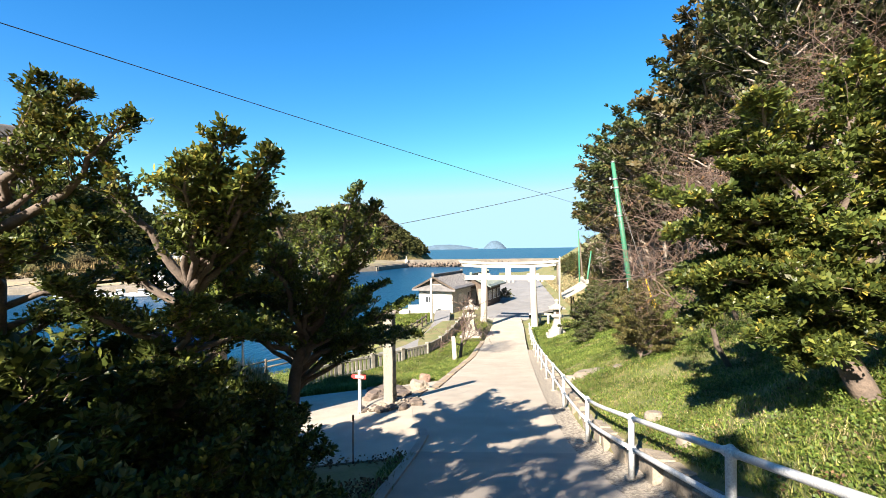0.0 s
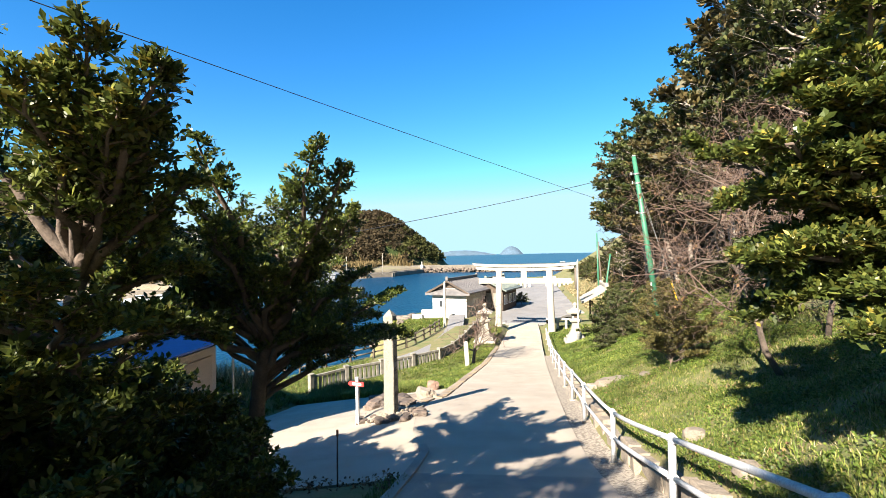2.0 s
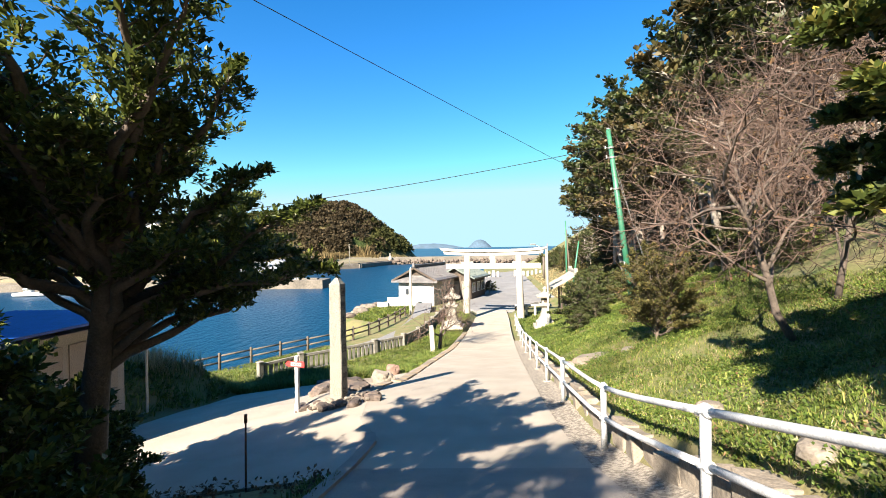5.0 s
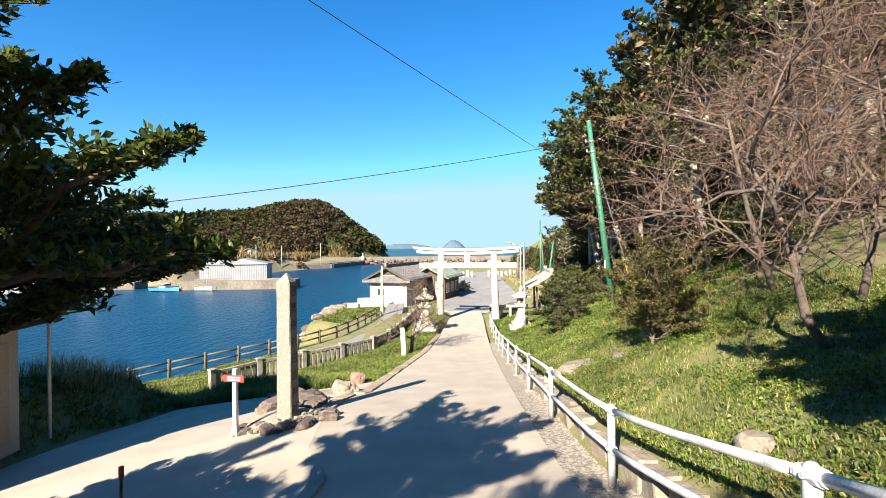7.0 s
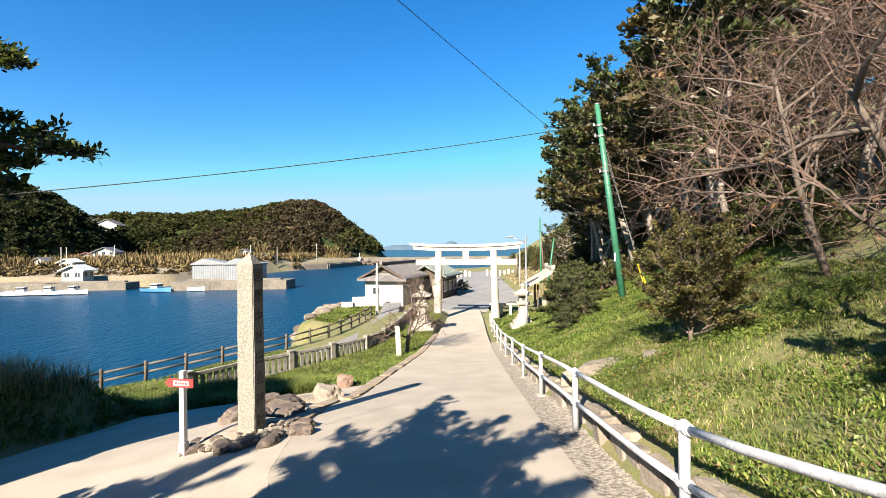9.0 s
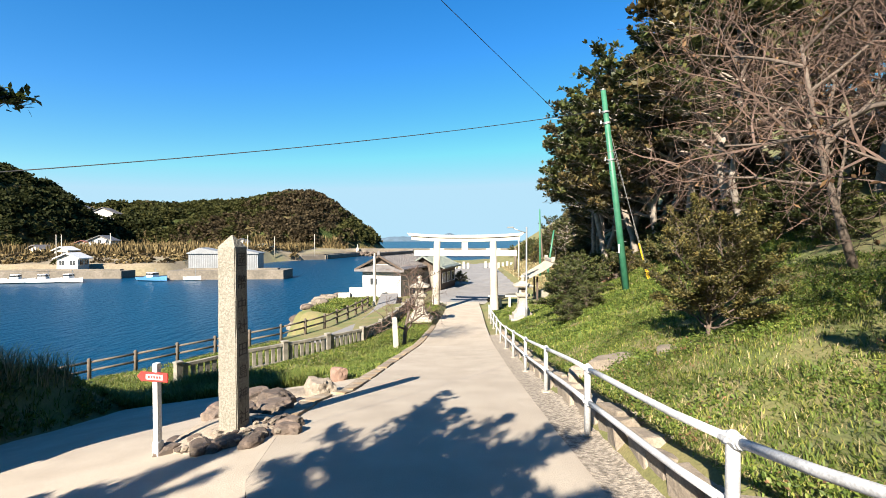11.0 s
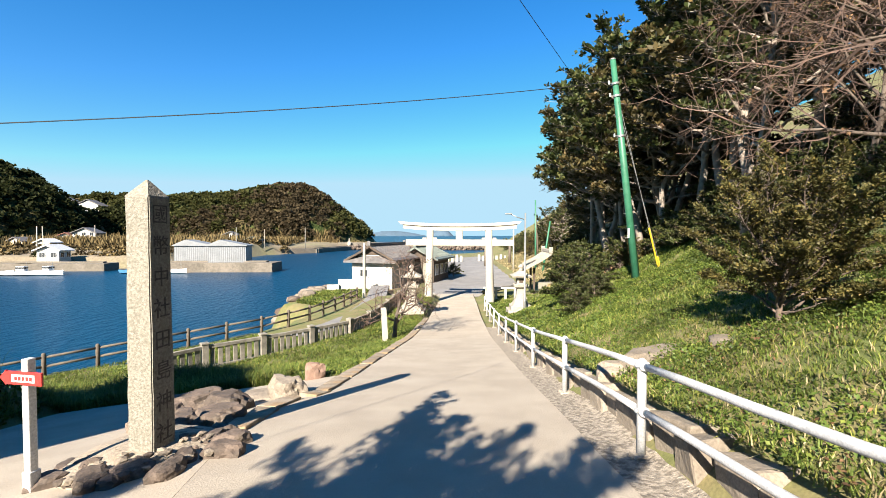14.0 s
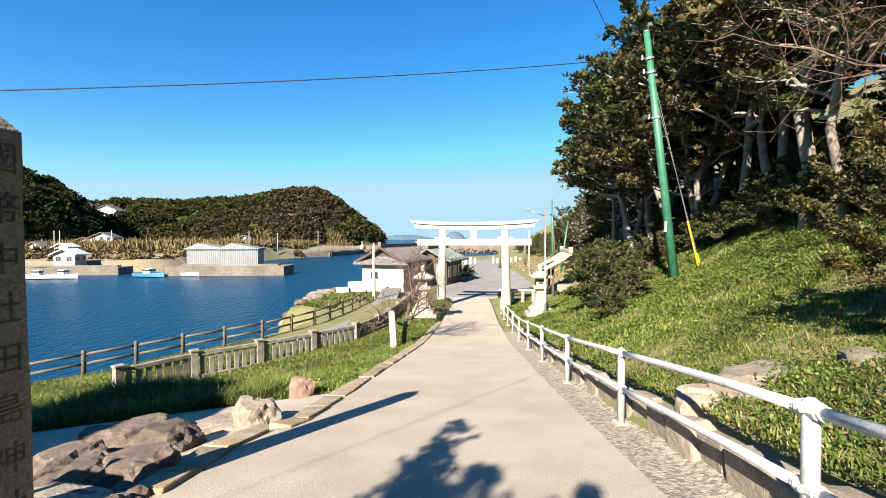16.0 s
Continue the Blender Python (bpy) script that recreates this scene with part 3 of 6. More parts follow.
# ---- white marker post and the red arrow sign ----
bm = bmesh.new()
add_lathe(bm, [(0.125, -0.3), (0.12, 1.28), (0.10, 1.33)], 4, square=True)
bmesh.ops.bevel(bm, geom=list(bm.edges), offset=0.012, segments=1, affect="EDGES")
wp = part("marker_post", bm, TORII)
wp.matrix_basis = pose(-1.08, 26.8, -4.99, 0, -3, 8)
tagged(wp, "short pale stone marker post on the grass verge", "post")

WHITEPAINT = mat("white_paint", (0.78, 0.78, 0.77), (0.70, 0.70, 0.69), 0.45, 4, 50, 0.05)
REDPAINT = mat("red_sign_paint", (0.72, 0.045, 0.04), (0.62, 0.05, 0.045), 0.45, 6, 60, 0.03)
sign = empty("direction_sign", pose(-3.29, 11.5, -2.9, 0, 0, -14), "white post with a red arrow sign pointing to the harbour side", "sign")
bm = bmesh.new()
add_box(bm, (0, 0, 0.62), (0.075, 0.075, 1.36), 0.008)
part("post", bm, WHITEPAINT, sign)
bm = bmesh.new()
add_box(bm, (0, 0, 0.09), (0.10, 0.10, 0.32), 0.01)
part("shoe", bm, RAILPAINT, sign, "grey foot sleeve")
bm = bmesh.new()
prof = [(-0.25, 1.13), (-0.18, 1.06), (-0.18, 1.07), (0.22, 1.07), (0.22, 1.19), (-0.18, 1.19), (-0.18, 1.20)]
add_prism(bm, prof, -0.060, -0.042)
board = part("arrow_board", bm, REDPAINT, sign)
bm = bmesh.new()
add_box(bm, (0.02, -0.0625, 1.13), (0.26, 0.004, 0.07), 0.0)
plate = part("white_panel", bm, WHITEPAINT, board)
for k in range(5):
    bm = bmesh.new()
    add_box(bm, (-0.06 + k * 0.042, -0.0655, 1.13), (0.028, 0.003, 0.035), 0.0)
    part("writing_bar", bm, REDPAINT, board)

RUST = mat("rusty_iron", (0.22, 0.085, 0.04), (0.11, 0.05, 0.03), 0.9, 12, 80, 0.3)
bm = bmesh.new()
add_tube(bm, [(0, 0, -0.1), (0.004, 0.0, 0.4), (0.012, 0, 0.86)], [0.013, 0.013, 0.011], 8)
add_tube(bm, [(0.012, 0, 0.78), (0.012, 0, 0.88)], [0.02, 0.02], 8)
st = part("iron_stake", bm, RUST, smooth_faces=True)
st.matrix_basis = pose(-2.3, 7.0, ground_z(-2.3, 7.0))
tagged(st, "thin rusty iron stake standing at the edge of the forecourt", "stake")

# ---- plants: how they grow ----
BARK = mat("grey_brown_bark", (0.17, 0.125, 0.095), (0.10, 0.075, 0.06), 0.9, 7, 60, 0.8, bump_scale=18, third=(0.24, 0.19, 0.15))
PALEBARK = mat("pale_bark", (0.34, 0.29, 0.24), (0.20, 0.165, 0.135), 0.9, 5, 50, 0.6, bump_scale=15, third=(0.42, 0.37, 0.31))
GREYBARK = mat("grey_twisted_bark", (0.15, 0.115, 0.09), (0.085, 0.065, 0.05), 0.9, 6, 50, 0.6, bump_scale=15, third=(0.20, 0.16, 0.13))
TWIG = mat("bare_twigs", (0.135, 0.082, 0.06), (0.08, 0.052, 0.04), 0.9, 3, 40, 0.0, third=(0.18, 0.12, 0.09))
LEAF = leaf_mat("glossy_dark_leaves", (0.078, 0.105, 0.024), (0.19, 0.205, 0.042), rough=0.36, through=0.35)
LEAF_Y = leaf_mat("yellowing_leaves", (0.13, 0.125, 0.025), (0.34, 0.27, 0.045), rough=0.5)
LEAF_F = leaf_mat("woodland_leaves", (0.058, 0.076, 0.022), (0.125, 0.125, 0.038), rough=0.5)
LEAF_B = leaf_mat("brown_leaves", (0.15, 0.085, 0.045), (0.25, 0.15, 0.07), rough=0.7)
BUSHLEAF = leaf_mat("bush_leaves", (0.105, 0.10, 0.03), (0.20, 0.15, 0.045), rough=0.55)
rng = np.random.default_rng(11)


def leaf_cloud(tips, dirs, per, length, width, spread=(0.35, 1.25), jitter=0.02):
    """Vertices and faces of leaves in tufts: per leaves fan out from each tip about its direction."""
    tips, dirs = np.repeat(np.asarray(tips, float), per, 0), np.repeat(np.asarray(dirs, float), per, 0)
    n = len(tips)
    dirs /= np.linalg.norm(dirs, axis=1, keepdims=True) + 1e-9
    ref = np.where(np.abs(dirs[:, 2:3]) < 0.9, [[0.0, 0.0, 1.0]], [[1.0, 0.0, 0.0]])
    b1 = np.cross(dirs, ref)
    b1 /= np.linalg.norm(b1, axis=1, keepdims=True)
    b2 = np.cross(dirs, b1)
    az, tilt = rng.uniform(0, 2 * np.pi, (n, 1)), rng.uniform(*spread, (n, 1))
    ld = dirs * np.cos(tilt) + (b1 * np.cos(az) + b2 * np.sin(az)) * np.sin(tilt)
    side = np.cross(ld, rng.normal(0, 1, (n, 3)) * 0.5 + [0, 0, 1.0])
    side /= np.linalg.norm(side, axis=1, keepdims=True) + 1e-9
    ln, wd = length * rng.uniform(0.65, 1.25, (n, 1)), width * rng.uniform(0.7, 1.2, (n, 1))
    base = tips + rng.normal(0, jitter, (n, 3))
    v = np.stack([base, base + ld * ln * 0.55 + side * wd * 0.5, base + ld * ln + [0, 0, -0.1] * ln, base + ld * ln * 0.55 - side * wd * 0.5], 1).reshape(-1, 3)
    return v, np.arange(n * 4).reshape(-1, 4)


def leaf_object(name, cloud, material, parent, label=""):
    v, f = cloud
    me = bpy.data.meshes.new(name)
    me.from_pydata(v.tolist(), [], f.tolist())
    me.materials.append(material)
    ob = new(name, me)
    ob.parent = parent
    if label:
        ob["label"] = label
    return ob


def bend(a, b, up, k, wob, r):
    """Points of a limb from a to b that bows by up, with a wobble."""
    a, b = Vector(a), Vector(b)
    out = []
    for i in range(k + 1):
        s = i / k
        p = a.lerp(b, s) + Vector((0, 0, up * 4 * s * (1 - s)))
        if 0 < i < k:
            p += Vector((r.gauss(0, wob), r.gauss(0, wob), r.gauss(0, wob * 0.6)))
        out.append(p)
    return out


def along(pts, s):
    x = s * (len(pts) - 1)
    i = min(int(x), len(pts) - 2)
    return pts[i].lerp(pts[i + 1], x - i), (pts[i + 1] - pts[i]).normalized()


def evergreen(name, m, label, trunk, limbs, seed, radius=0.1, twigs=11, twig_len=0.55, tufts=6, per=7, leaf=(0.06, 0.026), leafmat=None, bark=None,
              start=0.3, group="", lift=0.35, category="tree", yellow=0.0):
    """A leaning evergreen: trunk points, then limbs (start fraction of the trunk, tip, bow); each limb carries flat sprays of leafy twigs."""
    r = random.Random(seed)
    tree = empty(name, m, label, category, group)
    bm = bmesh.new()
    tr = [Vector(p) for p in trunk]
    add_tube(bm, tr, [radius * (1 - 0.5 * i / max(1, len(tr) - 1)) for i in range(len(tr))], 10)
    tk = part("trunk", bm, bark or BARK, tree, smooth_faces=True)
    bm = bmesh.new()
    tips, dirs = [], []
    for s0, tip, up in limbs:
        a, _ = along(tr, s0)
        pts = bend(a, tip, up, 7, 0.03 * (Vector(tip) - a).length, r)
        rad = radius * 0.5 * (0.6 + 0.4 * r.random())
        add_tube(bm, pts, [max(0.006, rad * (1 - 0.85 * i / 7)) for i in range(8)], 6, False)
        length = (Vector(tip) - a).length
        for i in range(twigs * 2):
            s = start + (1 - start) * (i + r.random()) / (twigs * 2)
            p, d = along(pts, min(s, 0.995))
            flat = d.cross(Vector((0, 0, 1)))
            flat = flat.normalized() if flat.length > 0.1 else Vector((r.gauss(0, 1), r.gauss(0, 1), 0)).normalized()
            sgn = 1 if i % 2 else -1
            sp = (s - start) / (1 - start)
            ln = twig_len * (0.13 + 0.87 * (1 - sp) ** 0.8 * min(1, 0.45 + 2 * sp)) * r.uniform(0.6, 1.15)
            q = p + flat * sgn * ln * r.uniform(0.6, 1) + d * ln * r.uniform(0.4, 0.9) + Vector((0, 0, ln * r.uniform(-0.05, lift)))
            tw = bend(p, q, 0.05 * ln, 3, 0.02, r)
            if leaf[0] < 0.1:
                add_tube(bm, tw, [0.008, 0.006, 0.005, 0.003], 3, False)
            else:
                add_tube(bm, tw[::3], [0.018, 0.006], 3, False)
            for k in range(tufts):
                t, td = along(tw, min(0.99, 0.2 + 0.8 * (k + r.random()) / tufts))
                off = Vector((r.gauss(0, 1), r.gauss(0, 1), r.gauss(0.4, 0.7))) * 0.07 * ln
                tips.append(t + off)
                dirs.append(td * 0.5 + Vector((r.gauss(0, 0.3), r.gauss(0, 0.3), 0.7)))
        tips.append(Vector(tip))
        dirs.append((pts[-1] - pts[-2]).normalized())
    part("branchwork", bm, bark or BARK, tree, smooth_faces=True)
    lm = leafmat or LEAF
    if yellow:
        idx = np.array([r.random() < yellow * (1.6 if t.z > np.mean([q.z for q in tips[:50]]) else 0.6) for t in tips])
        T, D = np.array(tips), np.array(dirs)
        leaf_object("crown", leaf_cloud(T[~idx], D[~idx], per, *leaf), lm, tree)
        if idx.any():
            leaf_object("yellow_leaves", leaf_cloud(T[idx], D[idx], per, *leaf), LEAF_Y, tree, "yellowing leaf clusters")
    else:
        leaf_object("crown", leaf_cloud(tips, dirs, per, *leaf), lm, tree)
    return tree


def random_limbs(seed, n, z0, z1, rad, top, up=(0.0, 0.4), squash=1.0):
    """Limb tips on a dome: n tips between the heights z0 and z1, reaching rad."""
    r = random.Random(seed)
    out = []
    for i in range(n):
        h = (i + r.random()) / n
        z = z0 + (z1 - z0) * h
        reach = rad * math.sqrt(max(0.05, 1 - (h * 0.95) ** 2)) * r.uniform(0.7, 1.15)
        az = i * 2.4 + r.uniform(-0.5, 0.5)
        out.append((min(0.98, 0.35 + 0.6 * h), (reach * math.cos(az), reach * math.sin(az) * squash, z), r.uniform(*up) * reach * 0.3))
    return out


def bare_tree(name, m, label, height, seed, lean=(0, 0), spread=1.0, group="", brown=0.0, radius=0.09, limbs=8, twig=4):
    """A leafless tree, its twigs grown level by level."""
    r = random.Random(seed)
    tree = empty(name, m, label, "tree", group)
    bm, bt = bmesh.new(), bmesh.new()
    tips, dirs = [], []

    def grow(p, d, length, rad, level):
        k = 4 if level < 2 else 3
        pts = [p]
        dd = d.copy()
        for i in range(k):
            wob = 0.12 if level == 0 else 0.22
            dd = (dd + Vector((r.gauss(0, wob), r.gauss(0, wob), r.gauss(0.03, 0.16)))).normalized()
            pts.append(pts[-1] + dd * length / k)
        dest = bm if level < 2 else bt
        add_tube(dest, pts, [max(0.003, rad * (1 - 0.7 * i / k)) for i in range(k + 1)], (8, 6, 3, 3, 3)[level], level < 1)
        if level == 4:
            return
        n = (limbs, 7, 6, twig)[level]
        for i in range(n):
            s = 0.3 + 0.7 * (i + r.random()) / n
            q, ax = along(pts, min(s, 0.99))
            side = ax.orthogonal()
            side.rotate(Matrix.Rotation(i * 2.4 + r.uniform(-0.6, 0.6), 3, ax))
            nd = (ax * r.uniform(0.35, 0.8) + side.normalized() * r.uniform(0.6, 1.0) * spread).normalized()
            grow(q, nd, length * r.uniform(0.45, 0.68), rad * 0.45, level + 1)
            if level >= 2 and brown and r.random() < brown:
                tips.append(q)
                dirs.append(nd)

    grow(Vector((0, 0, -0.3)), Vector((lean[0], lean[1], 1)).normalized(), height * 0.62, radius, 0)
    part("trunk", bm, GREYBARK, tree, smooth_faces=True)
    part("twigwork", bt, TWIG, tree)
    if tips:
        leaf_object("dry_leaves", leaf_cloud(tips, dirs, 4, 0.09, 0.05), LEAF_B, tree, "brown withered leaves")
    return tree


def crown_scatter(name, label, fz, xs, ys, count, seed, size, colours, zmin):
    """Far woods: crowns of leaf clumps standing on a hill, joined by colour."""
    r = np.random.default_rng(seed)
    sets = [[] for _ in colours]
    made = 0
    while made < count:
        x, y = r.uniform(*xs), r.uniform(*ys)
        z = fz(x, y)
        made += 1
        if z < zmin + r.uniform(0, 3) or (x > -64 and r.uniform() < 0.5) or (in_clearing(x, y) and r.uniform() < 0.9):
            continue
        c = int((noise.noise(Vector((x * 0.022, y * 0.022, 3.0))) * 0.9 + 0.36 + 0.36 * smooth(-165, -75, x) + r.normal(0, 0.13)) * len(colours))
        c = min(len(colours) - 1, max(0, c))
        h = size * r.uniform(0.7, 1.3)
        k = 46
        u = r.normal(0, 1, (k, 3))
        u /= np.linalg.norm(u, axis=1, keepdims=True)
        u[:, 2] = np.abs(u[:, 2]) * 1.0 - 0.25
        sets[c].append((np.array([x, y, z - 0.8]) + u * [h * 0.62, h * 0.62, h * 0.75] * r.uniform(0.75, 1.0, (k, 1)), u + [0, 0, 0.25]))
    for c, material in enumerate(colours):
        if sets[c]:
            v, f = leaf_cloud(np.concatenate([q[0] for q in sets[c]]), np.concatenate([q[1] for q in sets[c]]), 3, size * 0.30, size * 0.23, (0.6, 1.45), 0.15)
            tagged(new(name, mesh_of(name, v.tolist(), f.tolist(), [material])), label, "woods", kind="stuff")


FAR_GREEN = leaf_mat("far_green_woods", (0.066, 0.072, 0.023), (0.105, 0.10, 0.034), rough=0.8, through=0.4, spec=0.1)
FAR_DARK = leaf_mat("far_dark_woods", (0.036, 0.044, 0.016), (0.058, 0.062, 0.022), rough=0.8, through=0.4, spec=0.1)
FAR_BROWN = leaf_mat("far_brown_woods", (0.088, 0.068, 0.038), (0.125, 0.094, 0.054), rough=0.8, through=0.4, spec=0.1)
FAR_REED = leaf_mat("far_dry_reeds", (0.15, 0.11, 0.05), (0.23, 0.175, 0.085), rough=0.8, through=0.1, spec=0.1)
crown_scatter("headland_woods", "mixed winter woods covering the far headland", headland, (-260, -30), (215, 315), 2300, 4, 6.0, [FAR_DARK, FAR_GREEN, FAR_GREEN, FAR_BROWN], -3.0)
crown_scatter("west_hill_woods", "dark evergreen woods on the hill behind the quay", west_hill, (-300, -128), (112, 215), 1500, 5, 5.5, [FAR_DARK, FAR_DARK, FAR_GREEN, FAR_BROWN], -4.0)
crown_scatter("far_scrub", "scrub and dry reeds behind the far quay", far_bank, (-200, -52), (122, 215), 900, 6, 3.2, [FAR_GREEN, FAR_REED, FAR_BROWN, FAR_REED], -7.0)



def reed_belt(name, label, fz, xs, ys, count, seed, height, zlo, zhi):
    """Upright dry reeds in dense stands on the low ground of a shore."""
    r = np.random.default_rng(seed)
    tips, tries = [], 0
    while len(tips) < count and tries < count * 30:
        tries += 1
        x, y = r.uniform(*xs), r.uniform(*ys)
        z = fz(x, y)
        if zlo < z < zhi and noise.noise(Vector((x * 0.06, y * 0.06, 8.0))) > -0.15:
            tips.append((x, y, z - 0.3))
    v, f = leaf_cloud(tips, [(0, 0, 1.0)] * len(tips), 6, height, 0.42, (0.02, 0.3), 0.5)
    tagged(new(name, mesh_of(name, v.tolist(), f.tolist(), [FAR_REED])), label, "reeds", kind="stuff")


reed_belt("headland_reeds", "tall straw-coloured reeds along the foot of the headland", headland, (-190, -42), (205, 262), 3400, 51, 4.2, -9.0, -0.5)
reed_belt("bank_reeds", "tall straw-coloured reeds behind the fishing harbour", far_bank, (-190, -62), (150, 200), 1500, 52, 3.4, -7.0, -2.0)

# ---- trees beside the upper ramp ----
AX, AY, AZ = -2.85, 5.4, ground_z(-2.85, 5.4) - 0.02


def rel(bx, by, bz, pts):
    return [(s, (x - bx, y - by, z - bz), up) for s, x, y, z, up in pts]


A_LIMBS = rel(AX, AY, AZ, [
    (0.9, -1.36, 3.98, 2.66, -0.05), (0.95, -2.43, 3.77, 2.68, -0.1), (0.9, -1.2, 4.23, 2.48, -0.05), (0.85, -1.36, 5.1, 2.16, 0.0), (0.85, -2.43, 3.65, 2.12, -0.05), (0.75, -1.32, 5.4, 1.4, 0.05),
    (0.65, -0.94, 5.55, 1.15, 0.0), (0.6, -0.85, 5.7, 0.55, 0.15), (0.85, -2.6, 4.2, 2.0, -0.1), (0.9, -3.7, 4.6, 1.9, 0), (0.95, -3.4, 5.9, 2.2, 0), (0.95, -2.6, 6.4, 1.9, 0),
    (0.8, -3.9, 5.4, 1.3, 0.1), (0.7, -1.9, 6.3, 1.2, 0.1), (0.6, -1.5, 6.5, 0.7, 0.15), (0.75, -2.0, 4.3, 1.45, 0.1), (0.7, -3.5, 4.3, 0.95, 0.1), (1.0, -2.2, 5.2, 2.45, 0), (0.5, -1.3, 6.3, 0.5, 0.1), (0.5, -1.75, 5.6, 0.55, 0.1), (0.55, -2.2, 6.4, 0.62, 0.1), (0.5, -1.65, 6.9, 0.45, 0.15), (0.6, -2.35, 5.4, 0.75, 0.05),
    (0.65, -1.5, 4.9, 0.75, 0.2), (0.7, -2.6, 6.7, 0.9, 0.1), (0.8, -1.7, 4.8, 1.7, 0), (0.7, -2.3, 8.4, 0.9, 0.15), (0.65, -2.55, 7.9, 1.05, 0.15), (0.75, -2.7, 8.2, 1.55, 0.1), (0.6, -2.2, 7.7, 0.7, 0.15), (0.7, -3.6, 5.0, 0.9, 0.1), (0.8, -3.9, 4.9, 1.6, 0.1), (0.75, -3.3, 4.6, 1.2, 0.1), (0.8, -3.5, 4.9, 1.75, 0.05), (0.75, -3.0, 4.7, 1.5, 0.05), (0.7, -4.1, 5.6, 1.0, 0.1), (0.8, -4.3, 5.9, 1.7, 0.05), (0.65, -3.8, 5.2, 0.75, 0.1), (0.85, -2.9, 4.9, 2.0, 0.0)])
evergreen("evergreen_tree", pose(AX, AY, AZ), "dark glossy evergreen tree with forked trunk beside the road", [(-0.1, -0.1, -0.2), (0.0, 0, 0.5), (0.05, 0.0, 1.2), (0.1, 0.02, 1.75), (0.3, -0.15, 2.3), (0.45, -0.3, 2.9)],
          A_LIMBS, 3, 0.13, 15, 0.54, 9, 7, (0.068, 0.031), lift=0.3)
BX, BY = -3.15, 3.1
BZ = ground_z(BX, BY) - 0.02
B_LIMBS = rel(BX, BY, BZ, [
    (0.95, -1.98, 2.19, 2.88, 0), (0.95, -1.71, 2.42, 2.74, 0), (0.9, -1.9, 2.35, 2.5, 0), (0.9, -2.25, 2.1, 2.6, 0),
    (0.9, -1.95, 2.6, 2.45, 0), (0.95, -2.3, 2.4, 2.75, -0.1), (0.9, -2.0, 3.1, 2.2, 0), (0.8, -2.7, 3.8, 1.6, 0), (0.8, -2.2, 3.5, 1.5, 0.1), (0.95, -3.3, 2.4, 2.85, 0), (0.7, -2.0, 2.7, 1.2, 0.1),
    (0.7, -2.1, 3.6, 0.9, 0.15), (0.6, -2.2, 2.4, 0.6, 0.15), (0.85, -3.8, 2.6, 2.3, 0), (0.8, -3.9, 3.8, 1.9, 0), (0.7, -3.8, 3.0, 1.3, 0.1), (0.6, -2.7, 4.2, 1.0, 0.1), (0.5, -2.4, 3.9, 0.2, 0.1), (0.5, -2.3, 2.9, 0.1, 0.1), (0.7, -2.3, 2.2, 1.5, 0), (0.6, -2.6, 2.1, 0.9, 0.1), (0.8, -3.0, 3.9, 1.6, 0), (0.7, -3.3, 2.0, 1.7, 0), (0.75, -2.35, 3.2, 1.9, 0), (0.85, -2.4, 2.8, 2.6, 0)])
evergreen("evergreen_tree", pose(BX, BY, BZ), "dark evergreen tree with yellowing upper leaves beside the ramp", [(0, 0, -0.2), (0.05, 0.0, 0.6), (0.1, -0.05, 1.3), (0.25, -0.1, 2.2), (0.4, -0.2, 2.9)],
          B_LIMBS, 5, 0.11, 14, 0.46, 7, 7, (0.072, 0.034), yellow=0.16)
CX, CY = -4.5, 2.6
CZ = ground_z(CX, CY) - 0.02
C_LIMBS = rel(CX, CY, CZ, [
    (0.95, -3.65, 2.3, 3.38, 0), (0.95, -3.29, 2.3, 3.28, 0), (0.9, -2.84, 2.3, 3.04, 0), (0.9, -3.4, 2.3, 3.0, 0), (0.95, -4.6, 1.9, 3.6, 0), (0.85, -5.2, 2.2, 3.1, 0), (0.8, -3.6, 3.0, 2.5, 0), (0.8, -4.9, 3.4, 2.6, 0), (0.7, -3.7, 1.9, 2.0, 0.1), (0.7, -5.4, 2.9, 2.0, 0.1),
    (0.6, -3.6, 2.7, 1.3, 0.1), (0.6, -4.6, 1.7, 1.2, 0.1), (0.55, -5.2, 2.0, 0.9, 0.1), (0.9, -3.9, 2.6, 3.2, 0), (0.7, -3.5, 3.4, 1.7, 0), (0.65, -4.1, 3.7, 1.3, 0.1), (0.8, -4.2, 3.2, 2.4, 0), (0.6, -3.9, 2.0, 0.8, 0.1), (0.75, -4.3, 1.8, 2.6, 0), (0.8, -3.4, 2.7, 2.2, 0)])
evergreen("evergreen_tree", pose(CX, CY, CZ), "tall evergreen with sparse yellowing crown above the hedge", [(0, 0, -0.2), (0.05, 0.0, 0.9), (0.1, -0.05, 1.8), (0.2, -0.1, 2.8), (0.25, -0.2, 3.6)],
          C_LIMBS, 8, 0.11, 13, 0.46, 6, 7, (0.07, 0.032), yellow=0.3)


ctree = [o for o in scene.collection.objects if o.name.startswith("evergreen_tree") and o.parent is None][-1]
# Copies out of view, added to throw leaf shade on the road and forecourt.
for x, y, rz in ((-7.0, 2.7, 70), (-3.7, -0.7, 20), (-2.8, -3.0, 130), (-4.9, -2.6, 250), (-5.9, -0.2, 310), (-2.0, -4.6, 60)):
    copy_thing(ctree, pose(x, y, ground_z(x, y), 0, 0, rz))


